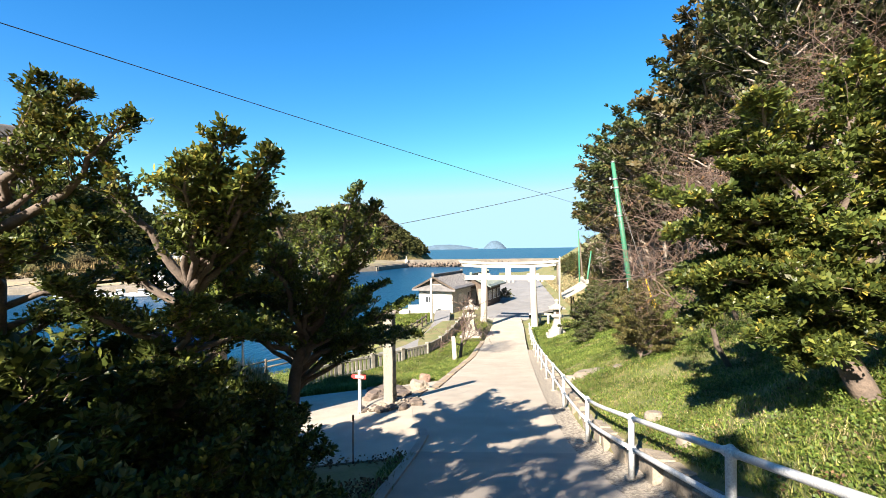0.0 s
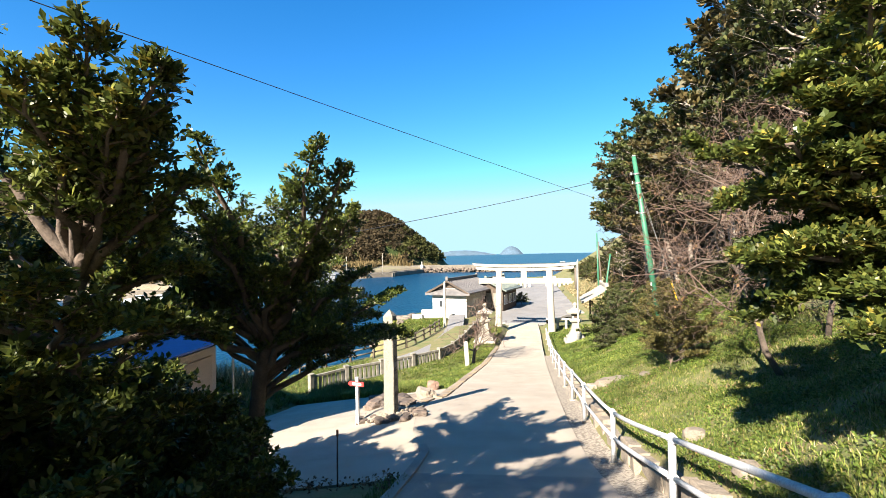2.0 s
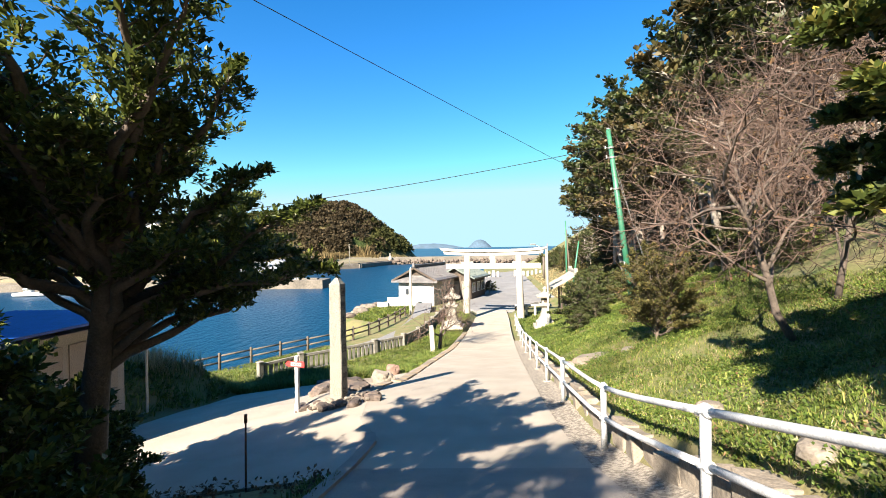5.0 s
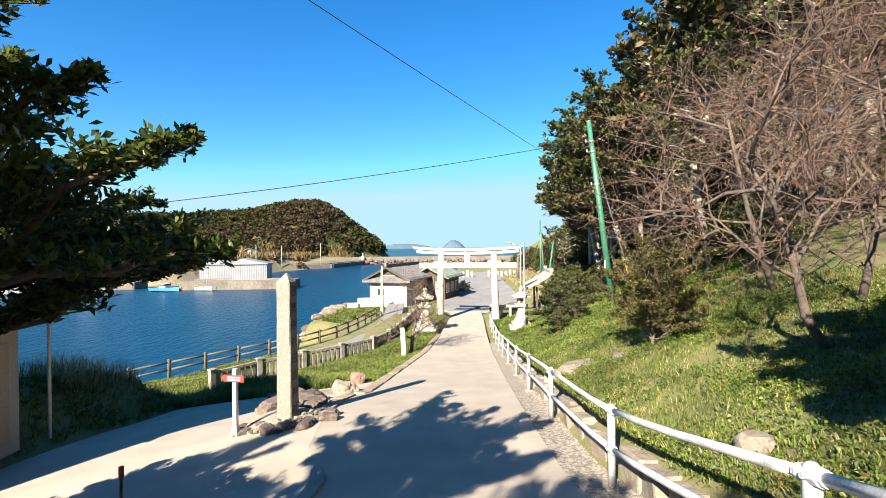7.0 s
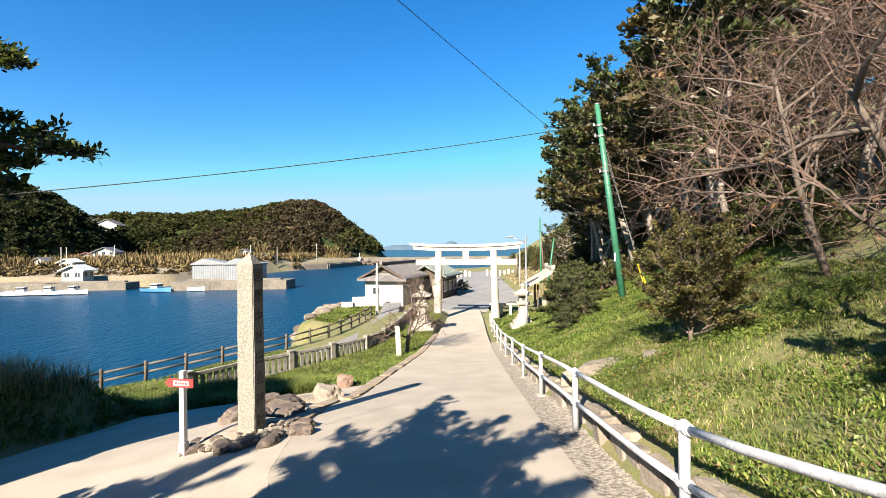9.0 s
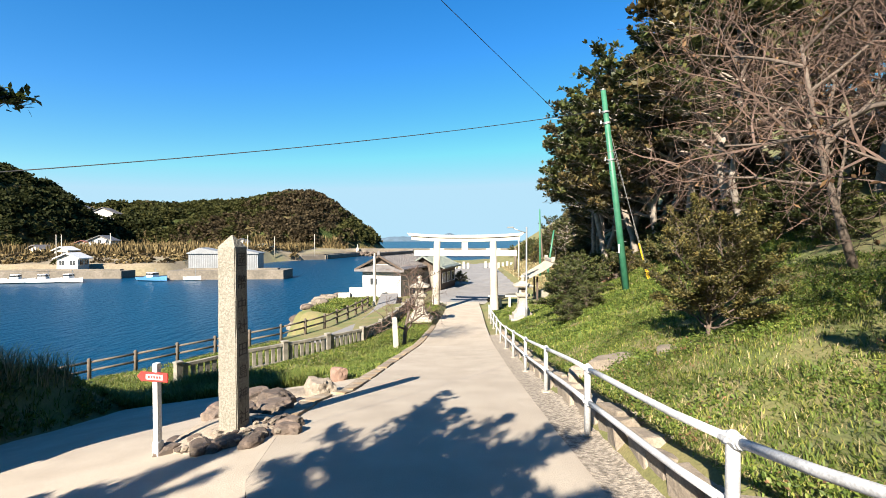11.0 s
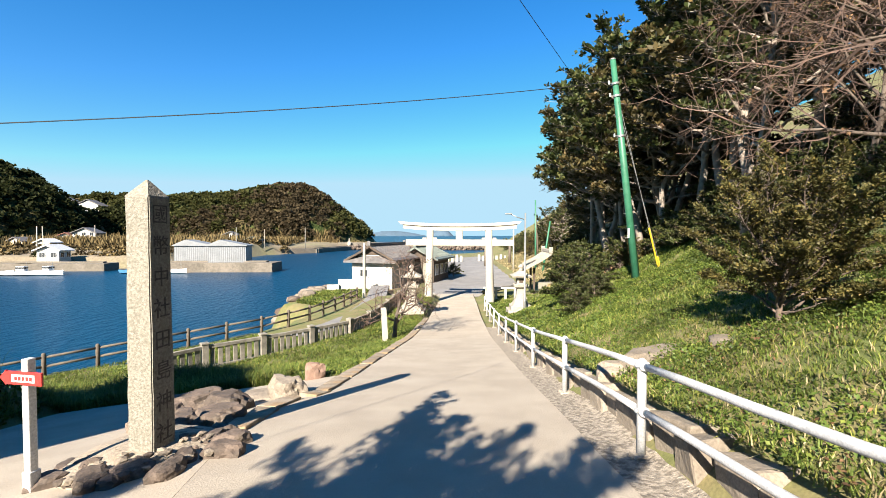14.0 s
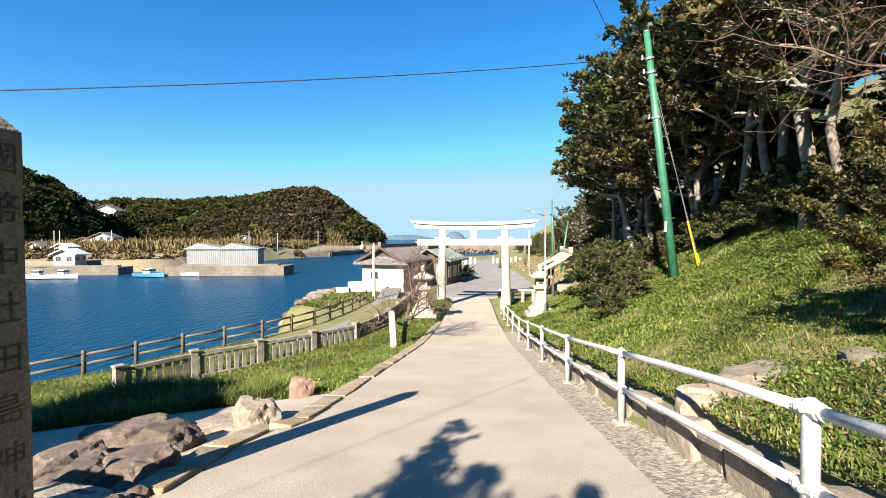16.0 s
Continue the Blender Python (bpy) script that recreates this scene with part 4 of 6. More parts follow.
def shrub(m, label, w, h, seed, leafmat=None, n=14, leaf=(0.06, 0.028), twigs=8, tufts=5, per=7, group="", squash=1.0):
    return evergreen("shrub", m, label, [(0, 0, -0.2), (0.02, 0, h * 0.2), (0.0, 0.03, h * 0.45)], random_limbs(seed, n, h * 0.12, h, w, h, (0, 0.5), squash), seed, 0.05, twigs, w * 0.5, tufts, per, leaf,
                     leafmat, None, 0.2, group, category="shrub")


sh = shrub(pose(-2.7, 4.2, ground_z(-2.7, 4.2)), "dense dark evergreen shrub under the trees", 0.95, 1.4, 21, n=20, tufts=6, per=6, leaf=(0.08, 0.04), group="shrubs under the trees")
for x, y, k, rz in ((-3.4, 3.7, 1.2, 80), (-2.55, 2.5, 1.05, 150), (-3.7, 2.3, 1.6, 220), (-4.5, 3.6, 1.8, 40), (-3.0, 1.5, 1.1, 300), (-4.6, 1.8, 1.7, 10), (-3.4, 5.9, 0.75, 200), (-5.5, 2.8, 1.8, 120), (-4.6, 5.1, 1.6, 33), (-4.3, 6.2, 1.25, 210), (-5.4, 6.0, 1.7, 95), (-2.35, 3.4, 0.8, 250), (-2.9, 0.9, 1.1, 170), (-3.6, 0.4, 1.2, 70), (-5.4, 1.0, 1.4, 260), (-4.3, 4.3, 1.0, 140), (-5.8, 4.4, 1.6, 0)):
    c = copy_thing(sh, pose(x, y, ground_z(x, y) - 0.05, 0, 0, rz) @ Matrix.Scale(k, 4))
    c.scale = (k, k, k)
# evergreen over the railing, on the bank
RX, RY = 4.35, 4.15
RZ = ground_z(RX, RY)
R_LIMBS = rel(RX, RY, RZ, [
    (0.6, 2.3, 3.9, 1.5, 0.1), (0.7, 2.2, 3.6, 2.35, 0.1), (0.8, 2.7, 4.0, 3.0, 0.1), (0.9, 3.3, 4.3, 3.5, 0), (0.55, 2.6, 4.4, 0.95, 0.15), (0.6, 2.7, 3.2, 1.0, 0.15), (0.75, 3.0, 5.0, 2.2, 0.1), (0.65, 3.2, 5.3, 1.3, 0.1),
    (0.9, 4.2, 3.8, 3.9, 0), (0.8, 5.2, 4.6, 3.2, 0), (0.7, 5.6, 3.8, 2.3, 0.1), (0.6, 5.4, 5.0, 1.4, 0.1), (0.6, 3.4, 3.2, 0.8, 0.15), (0.85, 4.0, 5.2, 2.9, 0), (0.7, 3.5, 2.9, 2.0, 0.1), (0.8, 4.4, 2.9, 2.9, 0.1), (0.55, 4.4, 5.6, 1.0, 0.1),
    (0.6, 2.9, 4.9, 1.6, 0.1), (0.75, 2.5, 4.5, 2.0, 0.1), (0.7, 3.0, 2.9, 1.5, 0.1), (0.95, 4.9, 4.0, 3.6, 0), (0.6, 3.0, 4.2, 1.2, 0.1), (0.7, 3.3, 3.9, 1.9, 0.1), (0.8, 3.4, 4.6, 2.6, 0.05), (0.65, 3.9, 3.1, 1.4, 0.1), (0.7, 4.9, 3.2, 1.9, 0.1), (0.6, 4.0, 5.4, 1.6, 0.1), (0.85, 3.0, 3.5, 2.7, 0.05), (0.75, 4.2, 4.9, 2.2, 0.1)])
rr = random.Random(77)
R_LIMBS += [(rr.uniform(0.45, 0.9), (rr.uniform(-2.0, 1.1), rr.uniform(-1.1, 1.1), 0.45 + 3.1 * (i + rr.random()) / 26), rr.uniform(0.0, 0.15)) for i in range(26)]
evergreen("evergreen_tree", pose(RX, RY, RZ), "dense glossy evergreen tree on the grassy bank over the railing", [(0.25, -0.1, -0.25), (0.05, 0.0, 0.25), (-0.15, 0.05, 0.7), (-0.25, 0.05, 1.2), (-0.15, 0.05, 2.2), (0.0, 0.05, 3.2)],
          R_LIMBS, 13, 0.15, 17, 0.66, 11, 8, (0.08, 0.039), yellow=0.13)
# mixed bush on the bank, with bare stems
bush = evergreen("bank_bush", pose(5.25, 13.0, ground_z(5.25, 13.0)), "loose brownish-green bush with many bare stems on the bank", [(0, 0, -0.2), (0.02, 0, 0.25), (0.03, 0.02, 0.6)],
                 random_limbs(31, 26, 0.5, 2.5, 1.25, 2.5, (0, 0.3)), 31, 0.05, 11, 0.5, 8, 8, (0.055, 0.028), BUSHLEAF, None, 0.3, category="bush")
low = evergreen("bank_bush", pose(6.9, 25.8, ground_z(6.9, 25.8)), "dark dense evergreen bush near the stone lantern", [(0, 0, -0.3), (0.02, 0, 0.5), (0.03, 0.02, 1.1)],
                random_limbs(33, 22, 0.3, 2.3, 1.5, 2.4, (0, 0.3)), 33, 0.06, 8, 0.6, 4, 6, (0.12, 0.06), LEAF_F, None, 0.2, category="bush")
for x, y, k, rz in ((8.4, 28.5, 1.05, 100), (7.2, 24.0, 0.55, 200), (5.9, 22.5, 0.45, 30), (9.5, 31.5, 1.1, 260), (11.0, 36, 1.3, 10), (12.0, 41, 1.3, 80)):
    copy_thing(low, pose(x, y, ground_z(x, y) - 0.05, 0, 0, rz)).scale = (k, k, k)

# ---- bare trees on the slope ----
bt = [bare_tree("bare_tree", pose(6.0, 9.3, ground_z(6.0, 9.3)), "leafless tree leaning out over the grassy bank", 5.2, 41, (-0.55, 0.1), 1.0, "bare trees on the slope", 0.05, 0.075),
      bare_tree("bare_tree", pose(8.6, 13.6, ground_z(8.6, 13.6)), "leafless grey-barked tree with a haze of brown twigs", 7.5, 42, (-0.3, 0.05), 1.0, "bare trees on the slope", 0.12, 0.085),
      bare_tree("bare_tree", pose(11.2, 17.4, ground_z(11.2, 17.4)), "pale-barked tree with some withered brown leaves", 8.5, 43, (-0.2, -0.05), 0.9, "bare trees on the slope", 0.25, 0.09)]
for x, y, i, k, rz in ((7.6, 10.6, 1, 0.8, 80), (9.4, 8.0, 2, 0.8, 200),
                       (12.5, 12.5, 2, 1.0, 10), (10.5, 11.5, 2, 0.8, 120)):
    copy_thing(bt[i], pose(x, y, ground_z(x, y) - 0.1, 0, 0, rz)).scale = (k, k, k)

# ---- woods on the hill ----
LEAF_F2 = leaf_mat("browning_woodland_leaves", (0.090, 0.078, 0.028), (0.18, 0.125, 0.05), rough=0.55)
wood = []
for s, (h, rad) in enumerate(((11.0, 3.6), (10.0, 3.3), (12.0, 3.8), (7.0, 3.2))):
    r = random.Random(60 + s)
    tr = [(0, 0, -0.5)]
    for i in range(1, 7):
        tr.append((tr[-1][0] + r.gauss(-0.12, 0.3), tr[-1][1] + r.gauss(0, 0.25), h * 0.85 * i / 6))
    lims = [(s0, (x + tr[4][0], y + tr[4][1], z), up) for s0, (x, y, z), up in random_limbs(70 + s, 24, h * 0.42, h, rad, h, (-0.2, 0.3))]
    wood.append(evergreen("woodland_tree", pose(60 + 8 * s, 160, -5), ("tall evergreen with pale twisting trunk on the wooded hill", "leaning evergreen with bare lower trunk on the hill",
                          "large dark evergreen with rounded crown on the hill", "low spreading evergreen among the woods")[s], tr, lims, 80 + s, 0.16, 8, 1.5, 4, 5, (0.27, 0.15), (LEAF_F, LEAF_F2, LEAF_F, LEAF_F2)[s], PALEBARK, 0.45, "trees of the wooded hill"))
spots = []
r = random.Random(5)
for row in range(15):
    for col in range(4):
        x = 13.2 + col * 3.4 + r.uniform(-1.1, 1.1) + 0.02 * row
        y = 15 + row * 4.2 + r.uniform(-1.3, 1.3)
        x += 4.2 * smooth(36, 60, y) + 1.8 * smooth(22, 30, y)
        spots.append((x, y))
for i, (x, y) in enumerate(spots):
    k = r.uniform(0.85, 1.2) * (0.62 if y > 55 else 1.28)
    v = wood[(i * 7 + i // 5) % 4]
    copy_thing(v, pose(x, y, ground_z(x, y) - 0.15, 0, 0, r.uniform(0, 360))).scale = (k, k, k)
for i, (x, y, k) in enumerate(((14.6, 39.0, 1.4), (14.9, 36.0, 1.3), (13.6, 30.5, 1.0), (15.3, 33.0, 1.2), (14.4, 26.6, 1.2), (17.0, 44, 1.3), (14.6, 34.2, 1.35), (13.8, 28.6, 1.2), (14.5, 22.0, 1.2), (13.6, 18.0, 1.0), (15.5, 38.0, 1.2), (12.6, 16.0, 0.9), (11.8, 21.0, 0.85))):
    copy_thing(wood[i % 3], pose(x, y, ground_z(x, y) - 0.15, 0, 0, 67 * i)).scale = (k, k, k)
for i, v in enumerate(wood):
    x, y = ((15, 11), (19, 8), (24, 12), (17, 4))[i]
    v.matrix_basis = pose(x, y, ground_z(x, y) - 0.15)
for k, (x, y, rz) in enumerate(((14, 6.5, 0), (12.5, 1.0, 50), (16, -3, 100), (20, 2, 80), (13, -13, 20), (-2, -17, 130), (5, -18, 200), (9, -8, 77))):
    copy_thing(wood[k % 4], pose(x, y, ground_z(x, y) - 0.15, 0, 0, rz))
# scrub filling the foot of the woods
scrub = [evergreen("scrub_bush", pose(16 + 2 * q, 13, ground_z(16 + 2 * q, 13)), ("dark tangled scrub at the foot of the woods", "brownish tangled scrub on the slope")[q], [(0, 0, -0.3), (0.02, 0, 0.4), (0.03, 0.02, 0.9)],
                   random_limbs(36 + q, 16, 0.3, 2.3, 1.5, 2.4, (0, 0.3)), 36 + q, 0.05, 6, 0.7, 4, 5, (0.15, 0.08), (LEAF_F, BUSHLEAF)[q], None, 0.2, "scrub under the woods", category="bush") for q in (0, 1)]
for i in range(46):
    y = 15 + i * 0.95 + r.uniform(-0.5, 0.5)
    x = rail_x(y) + lerp_table([(15, 8.2), (26, 8.8), (34, 7.2), (44, 9), (60, 12)], y) + r.uniform(-0.5, 1.8)
    k = r.uniform(0.5, 1.0)
    copy_thing(scrub[0 if i % 3 else 1], pose(x, y, ground_z(x, y) - 0.1, 0, 0, r.uniform(0, 360))).scale = (k, k, k)
for i in range(34):
    y = 58 + i * 1.9 + r.uniform(-0.8, 0.8)
    x = rail_x(y) + 11.5 + r.uniform(-1.0, 5.0)
    k = r.uniform(0.8, 1.5)
    copy_thing(scrub[i % 2], pose(x, y, ground_z(x, y) - 0.1, 0, 0, r.uniform(0, 360))).scale = (k, k, k)
for i in range(30):
    y = 14 + i * 1.15 + r.uniform(-0.6, 0.6)
    x = rail_x(y) + lerp_table([(14, 11.5), (26, 12.0), (34, 11.0), (50, 13)], y) + r.uniform(-0.8, 3.2)
    k = r.uniform(0.8, 1.4)
    copy_thing(scrub[0 if i % 3 else 1], pose(x, y, ground_z(x, y) - 0.1, 0, 0, r.uniform(0, 360))).scale = (k, k, k)

# ---- stone fence of slats along the lawn ----
def polyline(pts, step):
    """Points every step metres along a line, with the way it runs there."""
    pts = [Vector((*p, 0)) for p in pts]
    seg = [(b - a).length for a, b in zip(pts, pts[1:])]
    total, out, s = sum(seg), [], 0.0
    while s <= total:
        k, r0 = 0, s
        while k < len(seg) - 1 and r0 > seg[k]:
            r0 -= seg[k]
            k += 1
        d = (pts[k + 1] - pts[k]).normalized()
        out.append((pts[k] + d * r0, d))
        s += step
    return out


FENCE_STONE = mat("grey_fence_stone", (0.31, 0.285, 0.235), (0.19, 0.175, 0.145), 0.9, 4, 60, 0.3, third=(0.37, 0.345, 0.29), stains=1.5)
WALL_LINE = [(-9.25, 23.0), (-8.3, 24.5), (-6.4, 26.25), (-4.7, 27.9), (-3.15, 29.5), (-2.35, 31.6), (-1.75, 35), (-0.7, 43.5)]
sf = empty("stone_fence", pose(-4.9, 29.0, -5.5), "low grey stone fence of upright slats with capped posts", "fence")
SI = sf.matrix_basis.inverted()
stations = polyline(WALL_LINE, 2.3)
bmp, bms = bmesh.new(), bmesh.new()
add_box(bmp, (0, 0, 0.43), (0.24, 0.24, 1.06), 0.012)
add_box(bmp, (0, 0, 0.99), (0.29, 0.29, 0.07), 0.012)
post0 = part("capped_post", bmp, FENCE_STONE, sf)
add_box(bms, (0, 0, 0.36), (0.16, 0.085, 0.86), 0.008)
slat0 = part("slat", bms, FENCE_STONE, sf)
first_slat = True
WB = -5.67
for i, (p, d) in enumerate(stations):
    a = math.atan2(d.y, d.x)
    ob = post0 if i == 0 else new("capped_post", post0.data)
    ob.parent = sf
    ob.matrix_basis = SI @ Matrix.Translation((p.x, p.y, WB)) @ Matrix.Rotation(a, 4, "Z")
    if i + 1 < len(stations):
        q = stations[i + 1][0]
        dd = (q - p)
        bm = bmesh.new()
        add_box(bm, (0, 0, 0), (dd.length - 0.22, 0.15, 0.13), 0.01)
        ob = part("top_rail", bm, FENCE_STONE, sf)
        ob.matrix_basis = SI @ Matrix.Translation(((p.x + q.x) / 2, (p.y + q.y) / 2, WB + 0.84)) @ Matrix.Rotation(math.atan2(dd.y, dd.x), 4, "Z")
        bm = bmesh.new()
        add_box(bm, (0, 0, 0), (dd.length - 0.22, 0.18, 0.22), 0.01)
        ob = part("foot_rail", bm, FENCE_STONE, sf)
        ob.matrix_basis = SI @ Matrix.Translation(((p.x + q.x) / 2, (p.y + q.y) / 2, WB)) @ Matrix.Rotation(math.atan2(dd.y, dd.x), 4, "Z")
        for k in range(1, 8):
            c = p.lerp(q, k / 8)
            ob = slat0 if first_slat else new("slat", slat0.data)
            first_slat = False
            ob.parent = sf
            ob.matrix_basis = SI @ Matrix.Translation((c.x, c.y, WB)) @ Matrix.Rotation(math.atan2(dd.y, dd.x), 4, "Z")

# ---- brown wood-look fence along the water ----
FENCE_LINE = [(-17.5, 23.8), (-14.3, 26.6), (-12.0, 28.5), (-10.0, 30.1), (-8.0, 31.6), (-6.3, 34.0), (-5.1, 38.5), (-4.4, 43.5)]
WF = -6.05
wf = empty("wooden_fence", pose(-10.0, 30.1, WF), "brown wood-look post and rail fence along the shore path", "fence")
FI = wf.matrix_basis.inverted()
st = polyline(FENCE_LINE, 1.75)
for i, (p, d) in enumerate(st):
    bm = bmesh.new()
    add_tube(bm, [(0, 0, -0.3), (0, 0, 0.93), (0, 0, 0.98)], [0.085, 0.08, 0.05], 10)
    ob = part("post", bm, WOODRAIL, wf, smooth_faces=True)
    ob.matrix_basis = FI @ Matrix.Translation((p.x, p.y, ground_z(p.x, p.y)))
    if i + 1 < len(st):
        q = st[i + 1][0]
        for h in (0.80, 0.42):
            bm = bmesh.new()
            add_tube(bm, [FI @ Vector((p.x, p.y, ground_z(p.x, p.y) + h)), FI @ Vector((q.x, q.y, ground_z(q.x, q.y) + h))], 0.055, 8)
            part("rail", bm, WOODRAIL, wf, smooth_faces=True)
# paved shore path between the two fences
pv, pf = [], []
inner = [(-5.6, 29.6), (-4.9, 30.2), (-3.8, 32.0), (-2.8, 35), (-2.3, 40), (-2.2, 44), (-2.4, 52)]
outer = [(-6.7, 30.5), (-6.0, 31.2), (-5.1, 33.0), (-4.3, 35.6), (-3.9, 40), (-3.8, 44), (-4.2, 52)]
for a, b in zip(inner, outer):
    pv += [(a[0], a[1], -5.50), (b[0], b[1], -5.56)]
pf = [(2 * i, 2 * i + 2, 2 * i + 3, 2 * i + 1) for i in range(len(inner) - 1)]
n0 = len(pv)
pv += [(x, y, z - 0.4) for x, y, z in pv]
pf += [(2 * i + 1, 2 * i + 3, n0 + 2 * i + 3, n0 + 2 * i + 1) for i in range(len(inner) - 1)] + [(2 * i + 2, 2 * i, n0 + 2 * i, n0 + 2 * i + 2) for i in range(len(inner) - 1)]
tagged(new("shore_path", mesh_of("shore_path", pv, pf, [ASPHALT])), "grey paved shore path between two fences", "path", kind="structure")

# ---- rocks ----
def rock(x, y, size, seed, label, material=None, rz=0, group="", sub=2, sink=0.06, name="rock"):
    ob = part(name, rock_bm(size, seed, sub=sub), material or ROCK)
    lo = min(v.co.z for v in ob.data.vertices)
    ob.matrix_basis = pose(x, y, ground_z(x, y) - lo - sink, 0, 0, rz)
    return tagged(ob, label, "rock", group)


for x, y, s, k, rz, mtl in ((-3.25, 14.55, (0.62, 0.40, 0.42), 1, 20, ROCK), (-2.6, 14.2, (0.36, 0.28, 0.36), 2, -10, ROCK), (-1.98, 15.1, (0.30, 0.46, 0.44), 3, 35, PALE_ROCK), (-2.95, 15.3, (0.16, 0.14, 0.16), 4, 0, ROCK),
                            (-3.35, 13.65, (0.40, 0.30, 0.34), 5, 50, ROCK), (-2.35, 13.2, (0.40, 0.30, 0.30), 6, 10, ROCK), (-2.75, 13.0, (0.42, 0.30, 0.30), 7, 70, ROCK), (-2.5, 15.2, (0.62, 0.40, 0.18), 8, 25, PALE_ROCK)):
    rock(x, y, s, k, "rough dark brown rock beside the stone pillar" if mtl is ROCK else "pale sloping rock on the verge by the road", mtl, rz, "rocks on the verge", 4)
rock(-2.0, 17.35, (0.26, 0.22, 0.46), 9, "upright reddish stone stump on the verge", mat("red_brown_stone", (0.30, 0.19, 0.14), (0.20, 0.13, 0.10), 0.9, 6, 45, 0.8, bump_scale=12), 15, sub=3)
for k in range(20):
    a = 2 * math.pi * k / 20 + 0.1 * math.sin(k * 5)
    d = 0.62 + 0.14 * math.sin(k * 2.7)
    s = 0.12 + 0.06 * abs(math.sin(k * 1.9))
    rock(-2.5 + d * math.cos(a) * 1.15, 12.0 + d * math.sin(a), (s * 1.25, s * 0.85, s), 20 + k, "dark rounded stone in the ring round the pillar", ROCK, k * 47, "stones round the pillar", 3, 0.04)
for k in range(70):
    a, d = rnd.uniform(0, 6.28), rnd.uniform(0.26, 0.72)
    s = rnd.uniform(0.025, 0.065)
    rock(-2.5 + d * math.cos(a) * 1.1, 12.0 + d * math.sin(a), (s * 1.3, s, s), 50 + k, "small pale pebble at the foot of the pillar", PALE_ROCK if k % 3 else ROCK, k * 31, "pebbles at the pillar", 1, -0.115 + 0.19 * max(0.0, d - 0.33))
bm = bmesh.new()
add_lathe(bm, [(0.80, -0.15), (0.74, 0.06), (0.35, 0.14), (0.05, 0.15)], 18)
for v in bm.verts:
    v.co += Vector((0.08 * noise.noise(v.co * 3), 0.08 * noise.noise(v.co * 3 + Vector((5, 0, 0))), 0))
bed = part("gravel_bed", bm, mat("sandy_gravel", (0.42, 0.35, 0.27), (0.30, 0.25, 0.19), 0.95, 14, 90, 0.8, bump_scale=30))
bed.matrix_basis = pose(-2.5, 12.0, ground_z(-2.5, 12.0) - 0.02)
tagged(bed, "sandy gravel bed heaped round the pillar foot", "gravel")
rock(3.95, 13.7, (0.75, 0.32, 0.24), 101, "pale weathered boulder in the grass of the bank", PALE_ROCK, 25, "boulders on the bank", 3, 0.1)
rock(3.25, 13.6, (0.32, 0.24, 0.30), 102, "pale weathered boulder in the grass of the bank", PALE_ROCK, -15, "boulders on the bank", 3, 0.1)
rock(4.75, 13.3, (0.35, 0.26, 0.18), 103, "flat pale stone in the bank", PALE_ROCK, 60, "boulders on the bank", 2, 0.1)
rock(3.4, 7.4, (0.22, 0.18, 0.2), 104, "small stone lying in the grass", PALE_ROCK, 10, "boulders on the bank", 2, 0.03)
rock(3.0, 5.2, (0.24, 0.18, 0.18), 105, "broken stone at the foot of the bank", PALE_ROCK, 40, "boulders on the bank", 2, 0.05)
EARTH = mat("red_earth", (0.36, 0.19, 0.11), (0.26, 0.15, 0.09), 0.95, 2, 30, 0.8, bump_scale=6)
rock(12.0, 38.5, (1.6, 1.2, 1.0), 106, "bare orange-brown earth bank under the trees", EARTH, 10, "earth banks", 3, 0.5)
rock(13.2, 35.2, (1.5, 1.0, 0.9), 107, "bare orange-brown earth bank under the trees", EARTH, 60, "earth banks", 3, 0.5)
for k in range(26):
    x, y = rnd.uniform(-12.6, -9.2), rnd.uniform(48, 60)
    s = rnd.uniform(0.35, 0.8)
    ob = part("shore_rock", rock_bm((s * 1.2, s, s), 120 + k), (ROCK, PALE_ROCK)[k % 2])
    ob.matrix_basis = pose(x, y, max(ground_z(x, y), SEA_Z - 0.2) + 0.15 * s, 0, 0, k * 40)
    tagged(ob, "pale jagged rock on the harbour shore", "rock", "rocks of the point")

# ---- utility poles, wires, lamp ----
GREEN = mat("green_pole_paint", (0.045, 0.20, 0.115), (0.03, 0.15, 0.085), 0.5, 3, 50, 0.08, third=(0.08, 0.25, 0.16))
STEEL = mat("galvanised_steel", (0.45, 0.46, 0.46), (0.36, 0.37, 0.37), 0.45, 5, 60, 0.06, metal=0.6)
BLACK = mat("black_cable", (0.02, 0.02, 0.022), (0.03, 0.03, 0.03), 0.6, 5, 50, 0.0)
YELLOW = mat("yellow_sheath", (0.75, 0.50, 0.03), (0.65, 0.42, 0.03), 0.5, 5, 50, 0.03)
gpz = ground_z(9.55, 25.4)
up = empty("utility_pole", pose(9.55, 25.4, gpz), "leaning green steel utility pole on the grassy slope", "utility pole")
TOP = Vector((8.41 - 9.55, 25.38 - 25.4, 6.79 - gpz))
bm = bmesh.new()
add_tube(bm, [-0.05 * TOP, 0.5 * TOP, TOP], [0.165, 0.14, 0.11], 16)
pole = part("shaft", bm, GREEN, up, smooth_faces=True)
bm = bmesh.new()
add_lathe(bm, [(0.12, 0), (0.12, 0.05), (0.05, 0.08)], 14)
bmesh.ops.translate(bm, verts=bm.verts, vec=TOP)
part("cap", bm, STEEL, up, smooth_faces=True)
